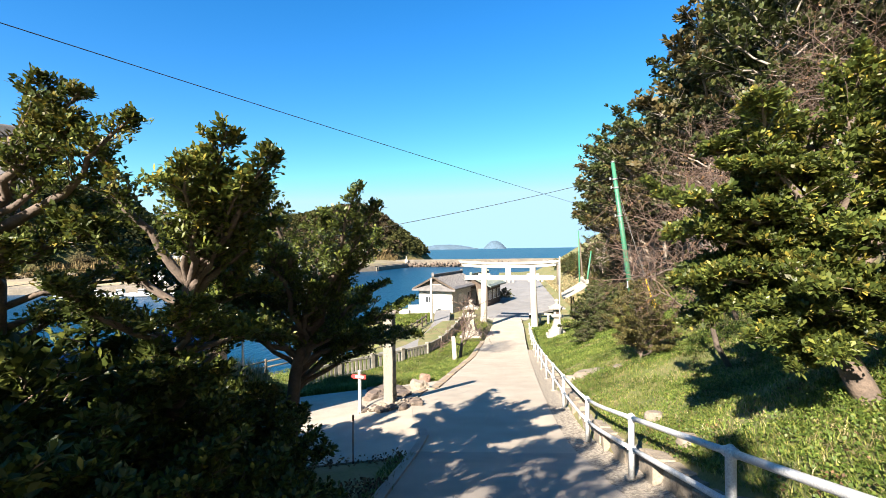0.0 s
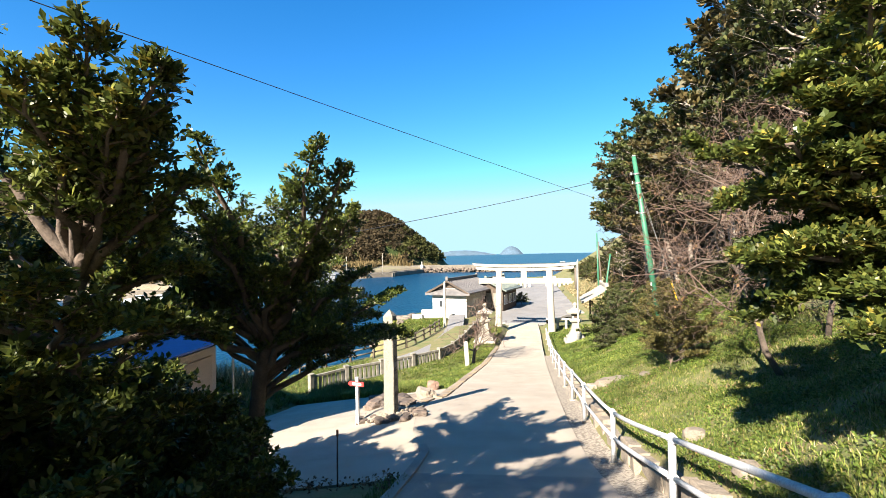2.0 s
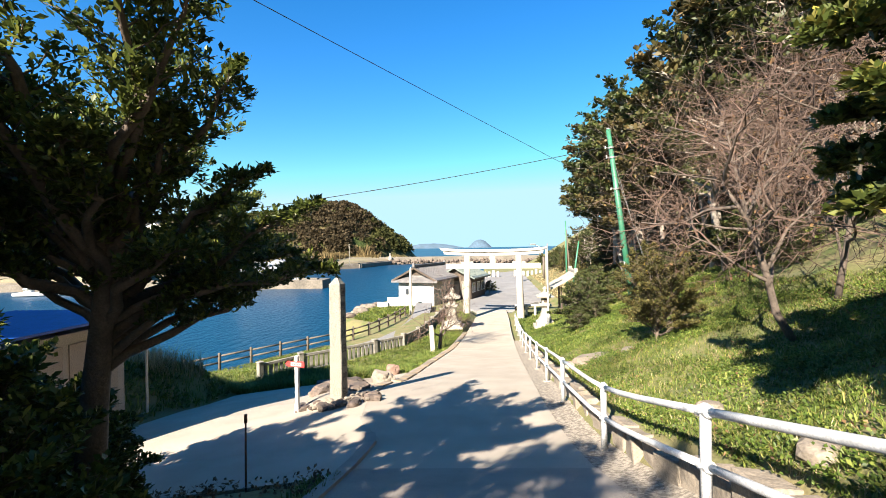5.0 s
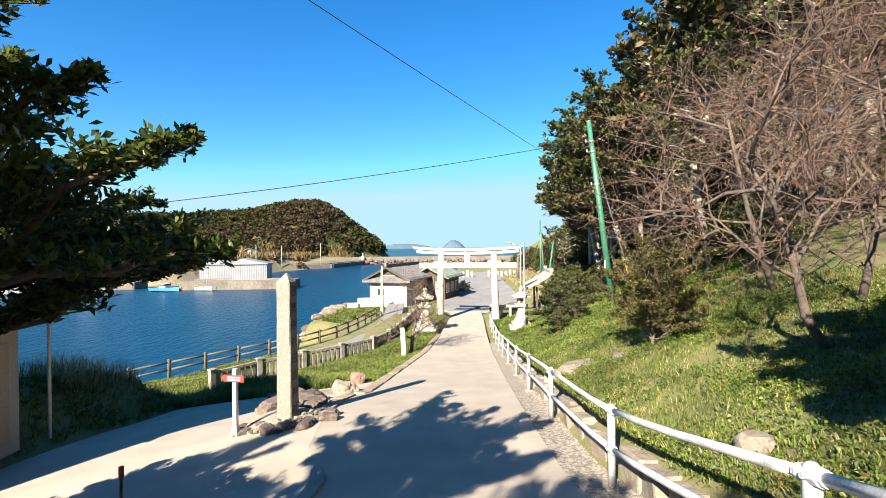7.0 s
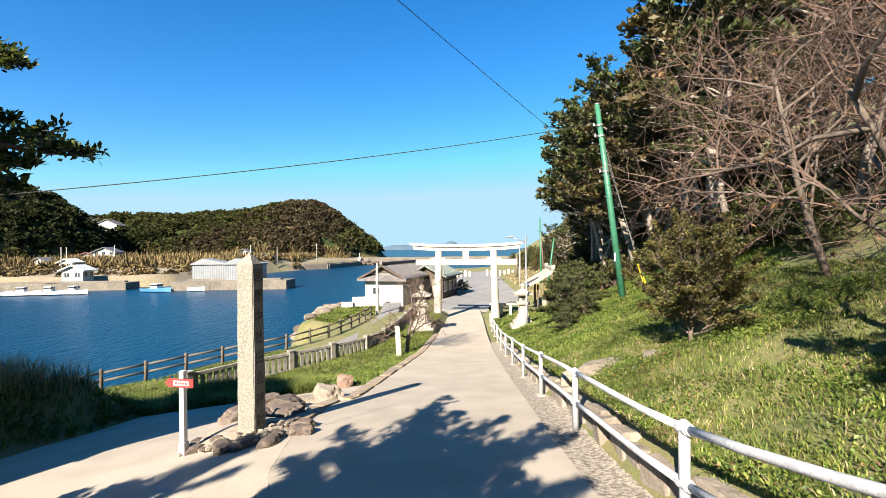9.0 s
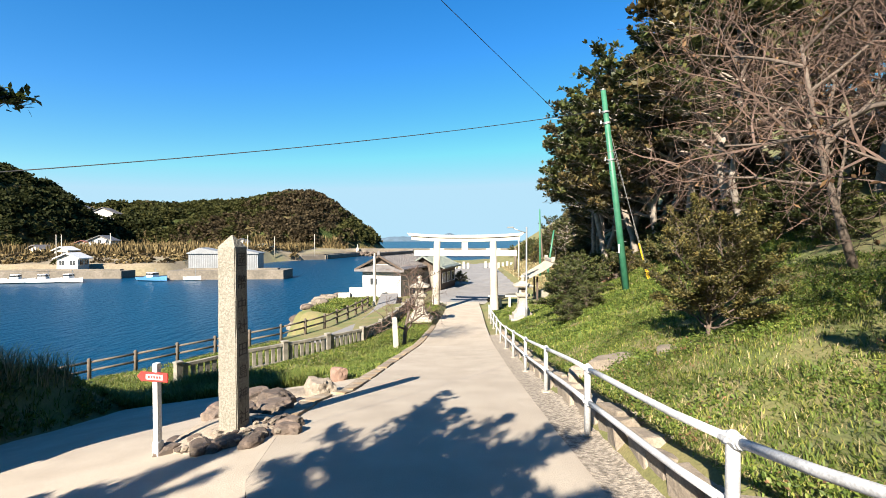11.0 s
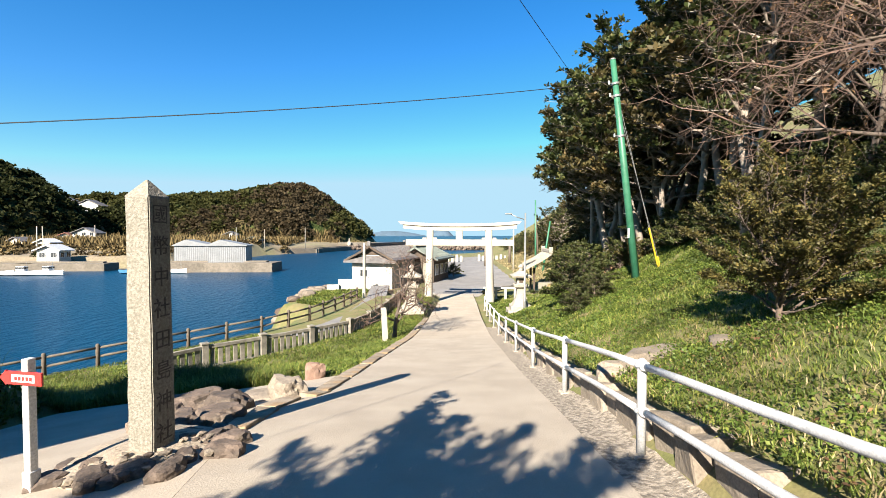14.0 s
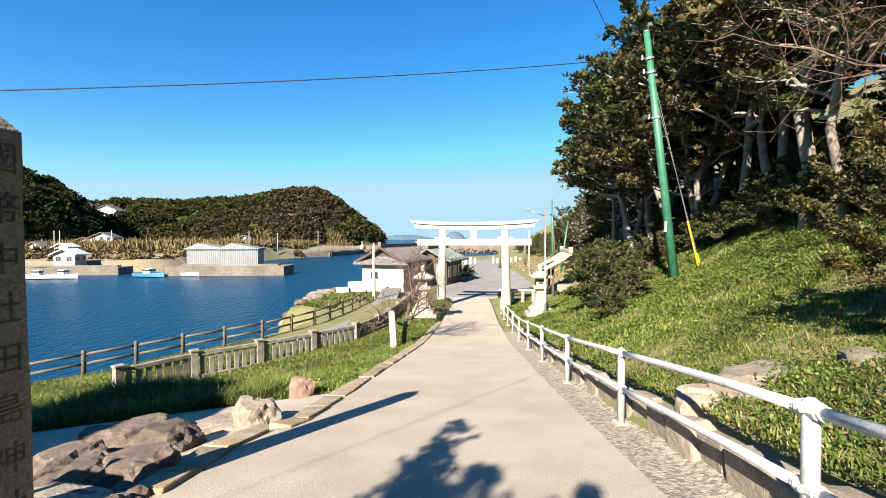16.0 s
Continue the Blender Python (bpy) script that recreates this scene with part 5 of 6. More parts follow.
for s in (0.895, 0.84, 0.66):
    bm = bmesh.new()
    c = TOP * s
    add_tube(bm, [c - TOP.normalized() * 0.04, c + TOP.normalized() * 0.04], 0.16, 14)
    add_tube(bm, [c + Vector((-0.32, -0.05, 0)), c + Vector((0.1, 0, 0))], 0.022, 6)
    add_tube(bm, [c + Vector((-0.30, -0.05, -0.06)), c + Vector((-0.30, -0.05, 0.09))], 0.04, 8)
    part("bracket", bm, STEEL, up)
for k in range(12):
    bm = bmesh.new()
    c = TOP * (0.2 + 0.055 * k)
    s = 1 if k % 2 else -1
    add_tube(bm, [c, c + Vector((s * 0.26, -0.02, 0.0))], 0.011, 6)
    part("climbing_step", bm, STEEL, up)
bm = bmesh.new()
add_box(bm, TOP * 0.22 + Vector((-0.16, -0.1, 0)), (0.03, 0.12, 0.4), 0.004)
part("number_plate", bm, WHITEPAINT, up)
ax, ay = 11.2, 26.6
anchor = Vector((ax - 9.55, ay - 25.4, ground_z(ax, ay) - gpz - 0.05))
for s, off in ((0.88, 0.0), (0.80, 0.22)):
    bm = bmesh.new()
    a = TOP * s
    b = anchor + Vector((off, off, 0))
    add_tube(bm, [a, b], 0.012, 5)
    g = part("guy_wire", bm, STEEL, up)
    bm = bmesh.new()
    add_tube(bm, [b + (a - b) * 0.01, b + (a - b) * (0.24 if off == 0 else 0.08)], 0.038, 8)
    part("yellow_guard", bm, YELLOW, g, "yellow plastic guard")


def cable(name, a, b, sag, rad, label):
    bm = bmesh.new()
    a, b = Vector(a), Vector(b)
    add_tube(bm, [a.lerp(b, k / 30) - Vector((0, 0, sag * 4 * (k / 30) * (1 - k / 30))) for k in range(31)], rad, 5)
    return tagged(part(name, bm, BLACK), label, "cable")


wp1 = Vector((9.55, 25.4, gpz)) + TOP * 0.895 + Vector((-0.30, -0.05, 0.05))
wp2 = Vector((9.55, 25.4, gpz)) + TOP * 0.66 + Vector((-0.30, -0.05, 0.05))
cable("overhead_cable", wp1, (-27.0, 10.0, -0.45), 0.75, 0.014, "black overhead cable strung across the road to the harbour side")
cable("overhead_cable", wp2, (-17.9, -15.0, 5.9), 0.2, 0.007, "thin black overhead cable running up over the ramp")

# steel lamp post by the gate
lz = ground_z(6.95, 34.1)
lp = empty("lamp_post", pose(6.95, 34.1, lz), "slim galvanised steel lamp post beside the gate", "lamp post")
bm = bmesh.new()
add_tube(bm, [(0, 0, -0.2), (0, 0, 1.2), (0, 0, 1.22), (0, 0, 6.1)], [0.085, 0.085, 0.06, 0.05], 12)
part("shaft", bm, STEEL, lp, smooth_faces=True)
bm = bmesh.new()
add_tube(bm, [(0, 0, 5.7), (-0.5, 0, 5.85), (-0.95, 0, 6.05)], [0.03, 0.025, 0.025], 8)
part("arm", bm, STEEL, lp, smooth_faces=True)
bm = bmesh.new()
add_box(bm, (-1.05, 0, 6.06), (0.42, 0.16, 0.09), 0.03)
part("lamp_head", bm, STEEL, lp)
# white pole at the end of the shore fence, and thin poles beyond the gate
bm = bmesh.new()
add_tube(bm, [(0, 0, -0.3), (0, 0, 0.6), (0.02, 0, 4.4), (0.02, 0, 4.9)], [0.19, 0.15, 0.11, 0.06], 14)
p = part("white_pole", bm, TORII, smooth_faces=True)
p.matrix_basis = pose(-4.0, 44.0, -6.0)
tagged(p, "white concrete pole at the end of the shore fence", "pole")
for k, (x, y, h, lean, mtl) in enumerate(((16.3, 66, 9.2, -0.1, GREEN), (15.5, 60, 6.2, 0.9, GREEN), (17.8, 70, 7.5, -0.5, WOODRAIL), (14.6, 72, 6.0, 0.0, TORII))):
    bm = bmesh.new()
    add_tube(bm, [(0, 0, -0.4), (lean * 0.5, 0, h * 0.5), (lean, 0, h)], [0.14, 0.12, 0.09], 10)
    p = part("utility_pole", bm, mtl, smooth_faces=True)
    p.matrix_basis = pose(x, y, ground_z(x, y))
    tagged(p, ("slim green pole beyond the gate", "leaning green stay pole beyond the gate", "leaning wooden pole beyond the gate", "pale concrete pole beyond the gate")[k], "utility pole")

# ---- buildings by the gate ----
def tiled_roof(name, w, l, eave, ridge, over, mtl, parent, lift=0.18, rib=0.42):
    """A gable roof along y with slightly curved slopes, ribs of tiles and a ridge."""
    bm = bmesh.new()
    rows = 7
    prof_t, prof_b = [], []
    for i in range(-rows, rows + 1):
        u = i / rows
        x = (w / 2 + over) * u
        z = ridge - (ridge - eave) * (abs(u) ** 0.86)
        prof_t.append((x, z + lift))
        prof_b.append((x, z))
    add_prism(bm, prof_t + prof_b[::-1], -l / 2 - over, l / 2 + over)
    roof = part(name, bm, mtl, parent)
    bm = bmesh.new()
    y = -l / 2 - over + 0.1
    while y < l / 2 + over:
        for s in (-1, 1):
            add_tube(bm, [(s * abs(x), y, z + 0.015) for x, z in prof_t[rows:][::2]], 0.045, 4, False)
        y += rib
    ribs = part("tile_ribwork", bm, mtl, roof)
    bm = bmesh.new()
    add_box(bm, (0, 0, ridge + lift + 0.13), (0.30, l + 2 * over, 0.30), 0.05)
    for s in (-1, 1):
        add_box(bm, (0, s * (l / 2 + over), ridge + lift + 0.22), (0.36, 0.16, 0.5), 0.05)
    part("ridge", bm, mtl, roof)
    return roof


def window(parent, c, w, h, ry=0.0, facing="y"):
    bm = bmesh.new()
    t = 0.06
    sx = (w, t, h) if facing == "y" else (t, w, h)
    add_box(bm, c, sx, 0.0)
    win = part("window", bm, DARKGLASS, parent)
    bm = bmesh.new()
    for o, s in (((0, 0, h / 2), (w + 0.12, 0.1, 0.08)), ((0, 0, -h / 2), (w + 0.16, 0.14, 0.08)), ((-w / 2, 0, 0), (0.08, 0.1, h)), ((w / 2, 0, 0), (0.08, 0.1, h)), ((0, 0, 0), (0.05, 0.09, h))):
        if facing != "y":
            o, s = (o[1], o[0], o[2]), (s[1], s[0], s[2])
        add_box(bm, (c[0] + o[0], c[1] + o[1], c[2] + o[2]), s, 0.0)
    part("frame", bm, WHITEPAINT, win)
    return win


DARKGLASS = mat("dark_window_glass", (0.03, 0.035, 0.04), (0.05, 0.055, 0.06), 0.12, 1, 20, 0.0)
GREENROOF = mat("grey_green_copper_roof", (0.17, 0.20, 0.18), (0.12, 0.145, 0.13), 0.6, 2, 40, 0.15, third=(0.22, 0.25, 0.22))
ha = empty("shore_house", pose(-2.9, 58.2, -6.0, 0, 0, -20), "single-storey white plastered house with grey tiled gable roof", "house")
bm = bmesh.new()
add_box(bm, (0, 0, 1.35), (4.6, 8.6, 3.2), 0.02)
add_prism(bm, [(-2.3, 2.94), (2.3, 2.94), (0, 4.25)], -4.3, 4.3)
part("wall", bm, WHITEWALL, ha)
tiled_roof("roof", 4.6, 8.6, 2.75, 4.25, 0.65, ROOFTILE, ha)
bm = bmesh.new()
for s in (-1, 1):
    add_box(bm, (s * 1.45, -4.93, 3.55), (3.3, 0.06, 0.2), 0.0, 0)
    bmesh.ops.rotate(bm, verts=bm.verts[-8:], cent=(s * 1.45, -4.93, 3.55), matrix=Matrix.Rotation(radians(s * 28), 3, "Y"))
part("barge_board", bm, DARKWOOD, ha)
bm = bmesh.new()
v = [bm.verts.new(p) for p in ((-2.95, -5.0, 2.62), (2.95, -5.0, 2.62), (1.55, -3.95, 3.42), (-1.55, -3.95, 3.42), (-2.95, -5.0, 2.82), (2.95, -5.0, 2.82), (1.55, -3.95, 3.62), (-1.55, -3.95, 3.62))]
for f in ((0, 1, 2, 3), (4, 5, 6, 7), (0, 1, 5, 4), (1, 2, 6, 5), (2, 3, 7, 6), (3, 0, 4, 7)):
    bm.faces.new([v[i] for i in f])
bmesh.ops.recalc_face_normals(bm, faces=bm.faces)
part("skirt_roof", bm, ROOFTILE, ha)
bm = bmesh.new()
add_prism(bm, [(-1.5, 3.45), (1.5, 3.45), (0, 4.2)], -4.36, -4.31)
part("gable_panel", bm, DARKWOOD, ha)
window(ha, (-0.9, -4.31, 1.5), 0.9, 0.8)
window(ha, (2.31, -1.5, 1.5), 1.6, 1.1, facing="x")
window(ha, (2.31, 1.8, 1.5), 1.6, 1.1, facing="x")
hb = empty("wooden_hall", pose(1.4, 62.5, -5.97, 0, 0, -20), "dark wooden hall with a grey-green gable roof beside the road", "house")
bm = bmesh.new()
add_box(bm, (0, 0, 1.3), (4.2, 6.2, 3.1), 0.02)
add_prism(bm, [(-2.1, 2.84), (2.1, 2.84), (0, 3.9)], -3.1, 3.1)
part("wall", bm, DARKWOOD, hb)
tiled_roof("roof", 4.2, 6.2, 2.55, 3.95, 0.7, GREENROOF, hb)
for x in (-1.9, -0.65, 0.65, 1.9):
    bm = bmesh.new()
    add_box(bm, (x, -3.13, 1.35), (0.14, 0.1, 2.9), 0.01)
    part("post", bm, WOODRAIL, hb)
for x in (-1.27, 0.0, 1.27):
    bm = bmesh.new()
    add_box(bm, (x, -3.115, 1.3), (0.95, 0.05, 2.0), 0.0)
    part("door_panel", bm, FENCE_STONE, hb, "pale sliding door panel")
for y in (-2.0, 0.0, 2.0):
    window(hb, (2.11, y, 1.4), 1.2, 1.2, facing="x")
bm = bmesh.new()
add_box(bm, (0, 0, 0.35), (3.4, 0.2, 1.6), 0.02)
add_box(bm, (-2.2, -0.3, 0.1), (1.2, 0.2, 1.1), 0.02)
gw = part("garden_wall", bm, WHITEWALL)
gw.matrix_basis = pose(-5.9, 52.8, -6.1, 0, 0, 5)
tagged(gw, "low white plastered wall beside the shore house", "wall")

# purification shelter on the hill side of the gate
sz = -5.6
shl = empty("water_shelter", pose(12.3, 47.5, sz, 0, 0, -8), "open timber water shelter with a pale-edged curved roof", "shelter")
for x in (-1.3, 1.3):
    for y in (-1.3, 1.3):
        bm = bmesh.new()
        add_box(bm, (x, y, 1.0), (0.18, 0.18, 2.4), 0.015)
        part("post", bm, DARKWOOD, shl)
tiled_roof("roof", 3.2, 3.2, 2.0, 3.4, 0.75, LANTERN, shl, 0.22, 0.3)
bm = bmesh.new()
add_box(bm, (0, 0, 0.35), (1.6, 0.9, 0.9), 0.05)
part("basin", bm, GRANITE, shl)
# white notice boards and stone rail by the gate
nb = empty("stone_rail", pose(7.4, 44.2, -5.75, 0, 0, -8), "low white stone rail beside the gate", "fence")
for x in (-1.2, -0.4, 0.4, 1.2):
    bm = bmesh.new()
    add_box(bm, (x, 0, 0.35), (0.22, 0.22, 0.95), 0.02)
    part("post", bm, TORII, nb)
bm = bmesh.new()
add_box(bm, (0, 0, 0.84), (3.0, 0.26, 0.16), 0.02)
part("top_rail", bm, TORII, nb)
# row of white stone posts at the far end of the road
for k in range(26):
    x = 4.0 + k * 0.95
    if 10.5 < x < 13.5:
        continue
    bm = bmesh.new()
    add_box(bm, (0, 0, 0.55), (0.5, 0.4, 1.5 + 0.5 * (k % 5 == 0)), 0.03)
    ob = part("stone_post", bm, TORII)
    ob.matrix_basis = pose(x, 99 + 0.1 * x, -6.1)
    tagged(ob, "white stone post in the row along the seafront", "post", "seafront stone posts")
for x, y in ((12.3, 84), (16.8, 85)):
    bm = bmesh.new()
    add_tube(bm, [(0, 0, -0.2), (0, 0, 4.2)], [0.25, 0.2], 10)
    ob = part("gate_column", bm, WOODRAIL, smooth_faces=True)
    ob.matrix_basis = pose(x, y, ground_z(x, y))
    tagged(ob, "weathered wooden column by the far end of the road", "post", "far columns")
hedge = copy_thing(low, pose(5.2, 66.0, -6.0, 0, 0, 40))
hedge.scale = (0.9, 0.9, 0.8)
hedge["label"] = "dark clipped bush beside the wooden hall"

# ---- small leafless tree by the lawn ----
bare_tree("bare_tree", pose(-0.75, 27.6, ground_z(-0.75, 27.6)), "small gnarled leafless cherry tree beside the stone marker", 4.3, 57, (-0.05, 0.0), 1.0, "", 0.0, 0.12, 7, 3)

# ---- blue-roofed shed ----
BLUE = mat("blue_sheet_roof", (0.02, 0.10, 0.42), (0.015, 0.08, 0.34), 0.4, 3, 40, 0.05, third=(0.05, 0.14, 0.46))
BEIGE = mat("beige_wall_panel", (0.48, 0.41, 0.33), (0.42, 0.36, 0.29), 0.8, 1.5, 40, 0.1)
sd = empty("shed", pose(-8.7, 10.35, -2.95), "beige panelled shed with a blue sheet-metal roof", "shed")
bm = bmesh.new()
add_box(bm, (-0.1, -0.05, 0.95), (2.7, 3.1, 2.3), 0.01)
part("wall", bm, BEIGE, sd)
bm = bmesh.new()
prof = []
k = 40
for i in range(k + 1):
    prof.append((-1.7 + 3.4 * i / k, 2.32 + 0.03 * (i % 2)))
add_prism(bm, prof + [(x, z - 0.05) for x, z in prof[::-1]], -1.75, 1.85)
part("roof", bm, BLUE, sd)
for s in (-1, 1):
    bm = bmesh.new()
    add_box(bm, (1.262, -0.05 + s * 0.7, 0.95), (0.03, 1.25, 1.85), 0.0)
    d = part("door", bm, mat("tan_door", (0.42, 0.33, 0.25), (0.36, 0.28, 0.21), 0.6, 2, 40, 0.05), sd)
    bm = bmesh.new()
    add_box(bm, (1.29, -0.05 + s * 0.2, 0.95), (0.03, 0.03, 0.18), 0.0)
    part("handle", bm, STEEL, d)
for x, y in ((1.6, -1.65), (1.6, 1.75)):
    bm = bmesh.new()
    add_tube(bm, [(x, y, -0.1), (x, y, 2.3)], 0.03, 8)
    part("roof_post", bm, STEEL, sd)

# House out of view, placed and turned so its roof edge shades the forecourt.
bh = empty("harbour_house", pose(-12.88, 5.39, -3.35, 0, 0, -42), "plain beige house out of view behind the shed, shading the forecourt", "house")
bm = bmesh.new()
add_box(bm, (0, 0, 2.9), (5.6, 7.0, 7.0), 0.02)
add_prism(bm, [(-2.8, 6.39), (2.8, 6.39), (0, 7.7)], -3.5, 3.5)
part("wall", bm, BEIGE, bh)
tiled_roof("roof", 5.6, 7.0, 6.25, 7.7, 0.5, ROOFTILE, bh)

# ---- harbour: quays, breakwater, boats, far houses ----
QUAY = mat("quay_concrete", (0.21, 0.18, 0.145), (0.15, 0.13, 0.10), 0.9, 0.3, 3, 0.2, third=(0.12, 0.105, 0.09), stains=0.15)


def quay(name, pts, width, top, label):
    """A wall with a kerb along a line of points."""
    bm = bmesh.new()
    for a, b in zip(pts, pts[1:]):
        a, b = Vector((*a, 0)), Vector((*b, 0))
        d = b - a
        ang = math.degrees(math.atan2(d.y, d.x))
        c = (a + b) / 2
        add_box(bm, (c.x, c.y, (top + SEA_Z - 3) / 2), (d.length + width * 0.6, width, top - SEA_Z + 3), 0.08, ang)
        add_box(bm, (c.x, c.y, top + 0.15), (d.length, width * 0.25, 0.36), 0.03, ang)
    return tagged(part(name, bm, QUAY), label, "quay", kind="structure")


quay("quay_near", [(-54, 109), (-33, 109)], 7, -6.6, "concrete fishing pier in the harbour")
quay("quay_west", [(-150, 104), (-86, 112), (-70, 112)], 5, -6.9, "low concrete quay at the boat moorings")
quay("quay_far", [(-74, 186), (-46, 210), (-36, 250)], 5, -6.6, "long concrete quay below the headland")
quay("breakwater", [(-44, 256), (30, 252), (110, 246)], 6, -4.9, "long concrete breakwater across the harbour mouth")
rb, rf = [], []
for k in range(520):
    x = rnd.uniform(-46, 105)
    s = rnd.uniform(0.7, 1.6)
    y = 249.5 - 0.04 * (x + 44) + rnd.uniform(-2.5, 0.5)
    z = SEA_Z + rnd.uniform(-0.2, 1.7) + (0.6 if y > 247 else 0)
    b0 = len(rb)
    for q in ((1, 0, 0), (-1, 0, 0), (0, 1, 0), (0, -1, 0), (0, 0, 0.8), (0, 0, -0.8)):
        rb.append((x + q[0] * s * rnd.uniform(0.6, 1.1), y + q[1] * s * rnd.uniform(0.6, 1.1), z + q[2] * s))
    rf += [(b0 + i, b0 + j, b0 + k2) for i, j, k2 in ((0, 2, 4), (2, 1, 4), (1, 3, 4), (3, 0, 4), (2, 0, 5), (1, 2, 5), (3, 1, 5), (0, 3, 5))]
tagged(new("breakwater_rubble", mesh_of("breakwater_rubble", rb, rf, [ROCK])), "rubble of dark rocks along the breakwater foot", "rocks", kind="stuff")


def boat(m, label, length=6.0, cabin=True, hullmat=None):
    b = empty("fishing_boat", m, label, "boat", "boats moored in the harbour")
    bm = bmesh.new()
    rows = []
    k = 9
    for i in range(k + 1):
        u = i / k
        w = length * 0.17 * (1 - max(0, u - 0.45) ** 2 / 0.32)
        zt = 0.75 + 0.45 * max(0, u - 0.3) ** 1.6
        x = -length / 2 + length * u
        rows.append([bm.verts.new(p) for p in ((x, -w, zt), (x, -w * 0.8, 0.1), (x, 0, -0.3 + 0.3 * u), (x, w * 0.8, 0.1), (x, w, zt), (x, w * 0.86, zt - 0.02), (x, 0, zt - 0.25), (x, -w * 0.86, zt - 0.02))])
    for a, c in zip(rows, rows[1:]):
        for j in range(8):
            bm.faces.new((a[j], a[(j + 1) % 8], c[(j + 1) % 8], c[j]))
    bm.faces.new(rows[0])
    bm.faces.new(rows[-1])
    bmesh.ops.recalc_face_normals(bm, faces=bm.faces)
    part("hull", bm, hullmat or WHITEPAINT, b)
    if cabin:
        bm = bmesh.new()
        add_box(bm, (-0.3, 0, 1.2), (length * 0.24, length * 0.2, 1.1), 0.08)
        cab = part("cabin", bm, WHITEPAINT, b)
        bm = bmesh.new()
        add_box(bm, (-0.3, 0, 1.42), (length * 0.245, length * 0.205, 0.34), 0.02)
        part("window_band", bm, DARKGLASS, cab)
    bm = bmesh.new()
    add_tube(bm, [(0.6, 0, 0.7), (0.6, 0, 2.6)], 0.04, 6)
    part("mast", bm, STEEL, b)
    return b


b1 = boat(pose(-82, 99, SEA_Z + 0.1, 0, 0, 15), "white fishing boat moored by the harbour quay")
for x, y, rz in ((-77, 99.5, 5), (-87, 98, 25), (-72.5, 100, -10), (-92, 96, 12), (-54.5, 109, 30)):
    copy_thing(b1, pose(x, y, SEA_Z + 0.1, 0, 0, rz))
BLUEHULL = mat("blue_hull_paint", (0.10, 0.30, 0.55), (0.08, 0.25, 0.48), 0.4, 2, 30, 0.0)
boat(pose(-57.5, 103, SEA_Z + 0.1, 0, 0, -20), "fishing boat with blue hull moored near the pier", 7.5, True, BLUEHULL)
boat(pose(-49.5, 103.5, SEA_Z + 0.1, 0, 0, -15), "small open white boat moored by the pier", 4.0, False, WHITEPAINT)


def far_house(x, y, z, w, d, h, rz, roofmat, label, storeys=1):
    ho = empty("house", pose(x, y, z, 0, 0, rz), label, "house", "houses across the harbour")
    bm = bmesh.new()
    add_box(bm, (0, 0, h / 2 - 0.5), (w, d, h + 1), 0.03)
    add_prism(bm, [(-w / 2, h - 0.01), (w / 2, h - 0.01), (0, h + w * 0.22)], -d / 2, d / 2)
    part("wall", bm, WHITEWALL, ho)
    bm = bmesh.new()
    o = 0.6
    add_prism(bm, [(-w / 2 - o, h - 0.15), (0, h + w * 0.25), (w / 2 + o, h - 0.15), (w / 2 + o, h + 0.1), (0, h + w * 0.25 + 0.3), (-w / 2 - o, h + 0.1)], -d / 2 - o, d / 2 + o)
    part("roof", bm, roofmat, ho)
    for s in range(storeys):
        for k in range(max(2, int(w / 2.4))):
            window(ho, (-w / 2 + (k + 0.5) * w / max(2, int(w / 2.4)), -d / 2 - 0.02, 1.6 + 2.7 * s), 1.2, 1.2)
        for k in range(max(2, int(d / 3))):
            window(ho, (w / 2 + 0.02, -d / 2 + (k + 0.5) * d / max(2, int(d / 3)), 1.6 + 2.7 * s), 1.2, 1.2, facing="x")
    return ho


REDROOF = mat("faded_red_roof", (0.30, 0.12, 0.09), (0.24, 0.10, 0.08), 0.7, 1, 20, 0.1)
for x, y, z, w, d, h, rz, rm, lb, stn in ((-124, 184, -4.6, 7.5, 7, 4.6, 12, ROOFTILE, "white two-storey house with grey tiled roof", 2), (-133, 186, -4.6, 6.5, 6, 3.0, 20, REDROOF, "white low house with a faded red roof", 1),
                                         (-112, 150, -5.6, 4, 4, 2.6, 0, WHITEPAINT, "small white hut by the quay", 1), (-128, 160, -5.4, 5, 4.5, 2.6, -8, ROOFTILE, "small white house by the shore yard", 1),
                                         (-76, 196, -5.2, 5, 5, 4.6, 10, ROOFTILE, "two-storey pale house below the headland", 2), (-66, 194, -5.4, 4.5, 5, 2.8, -15, GREENROOF, "boat shed with grey-green roof", 1),
                                         (-84, 116, -6.8, 4.6, 4, 2.6, 5, WHITEPAINT, "white flat quay hut", 1), (-186, 256, headland(-186, 256), 10, 8, 5.0, 20, ROOFTILE, "white house on the hillside among trees", 2), (-172, 255, headland(-172, 255), 13, 7, 3.6, 5, ROOFTILE, "long low white house on the hillside", 1),
                                         (-202, 258, headland(-202, 258), 8, 8, 6.0, -10, GREENROOF, "pale house on the hill crest", 2)):
    far_house(x, y, z, w, d, h, rz, rm, lb, stn)
METAL = mat("pale_sheet_metal", (0.25, 0.265, 0.28), (0.20, 0.212, 0.225), 0.55, 0.5, 8, 0.05)
fw = empty("fish_shed", pose(-41.5, 109.5, -6.6, 0, 0, 3), "grey sheet-metal fishery shed on the pier", "shed")
bm = bmesh.new()
prof = [(-4.0 + 8.0 * i / 40, -1.6 + 0.06 * (i % 2)) for i in range(41)]
a = [bm.verts.new((x, y, 0)) for x, y in prof]
b = [bm.verts.new((x, y, 3.6)) for x, y in prof]
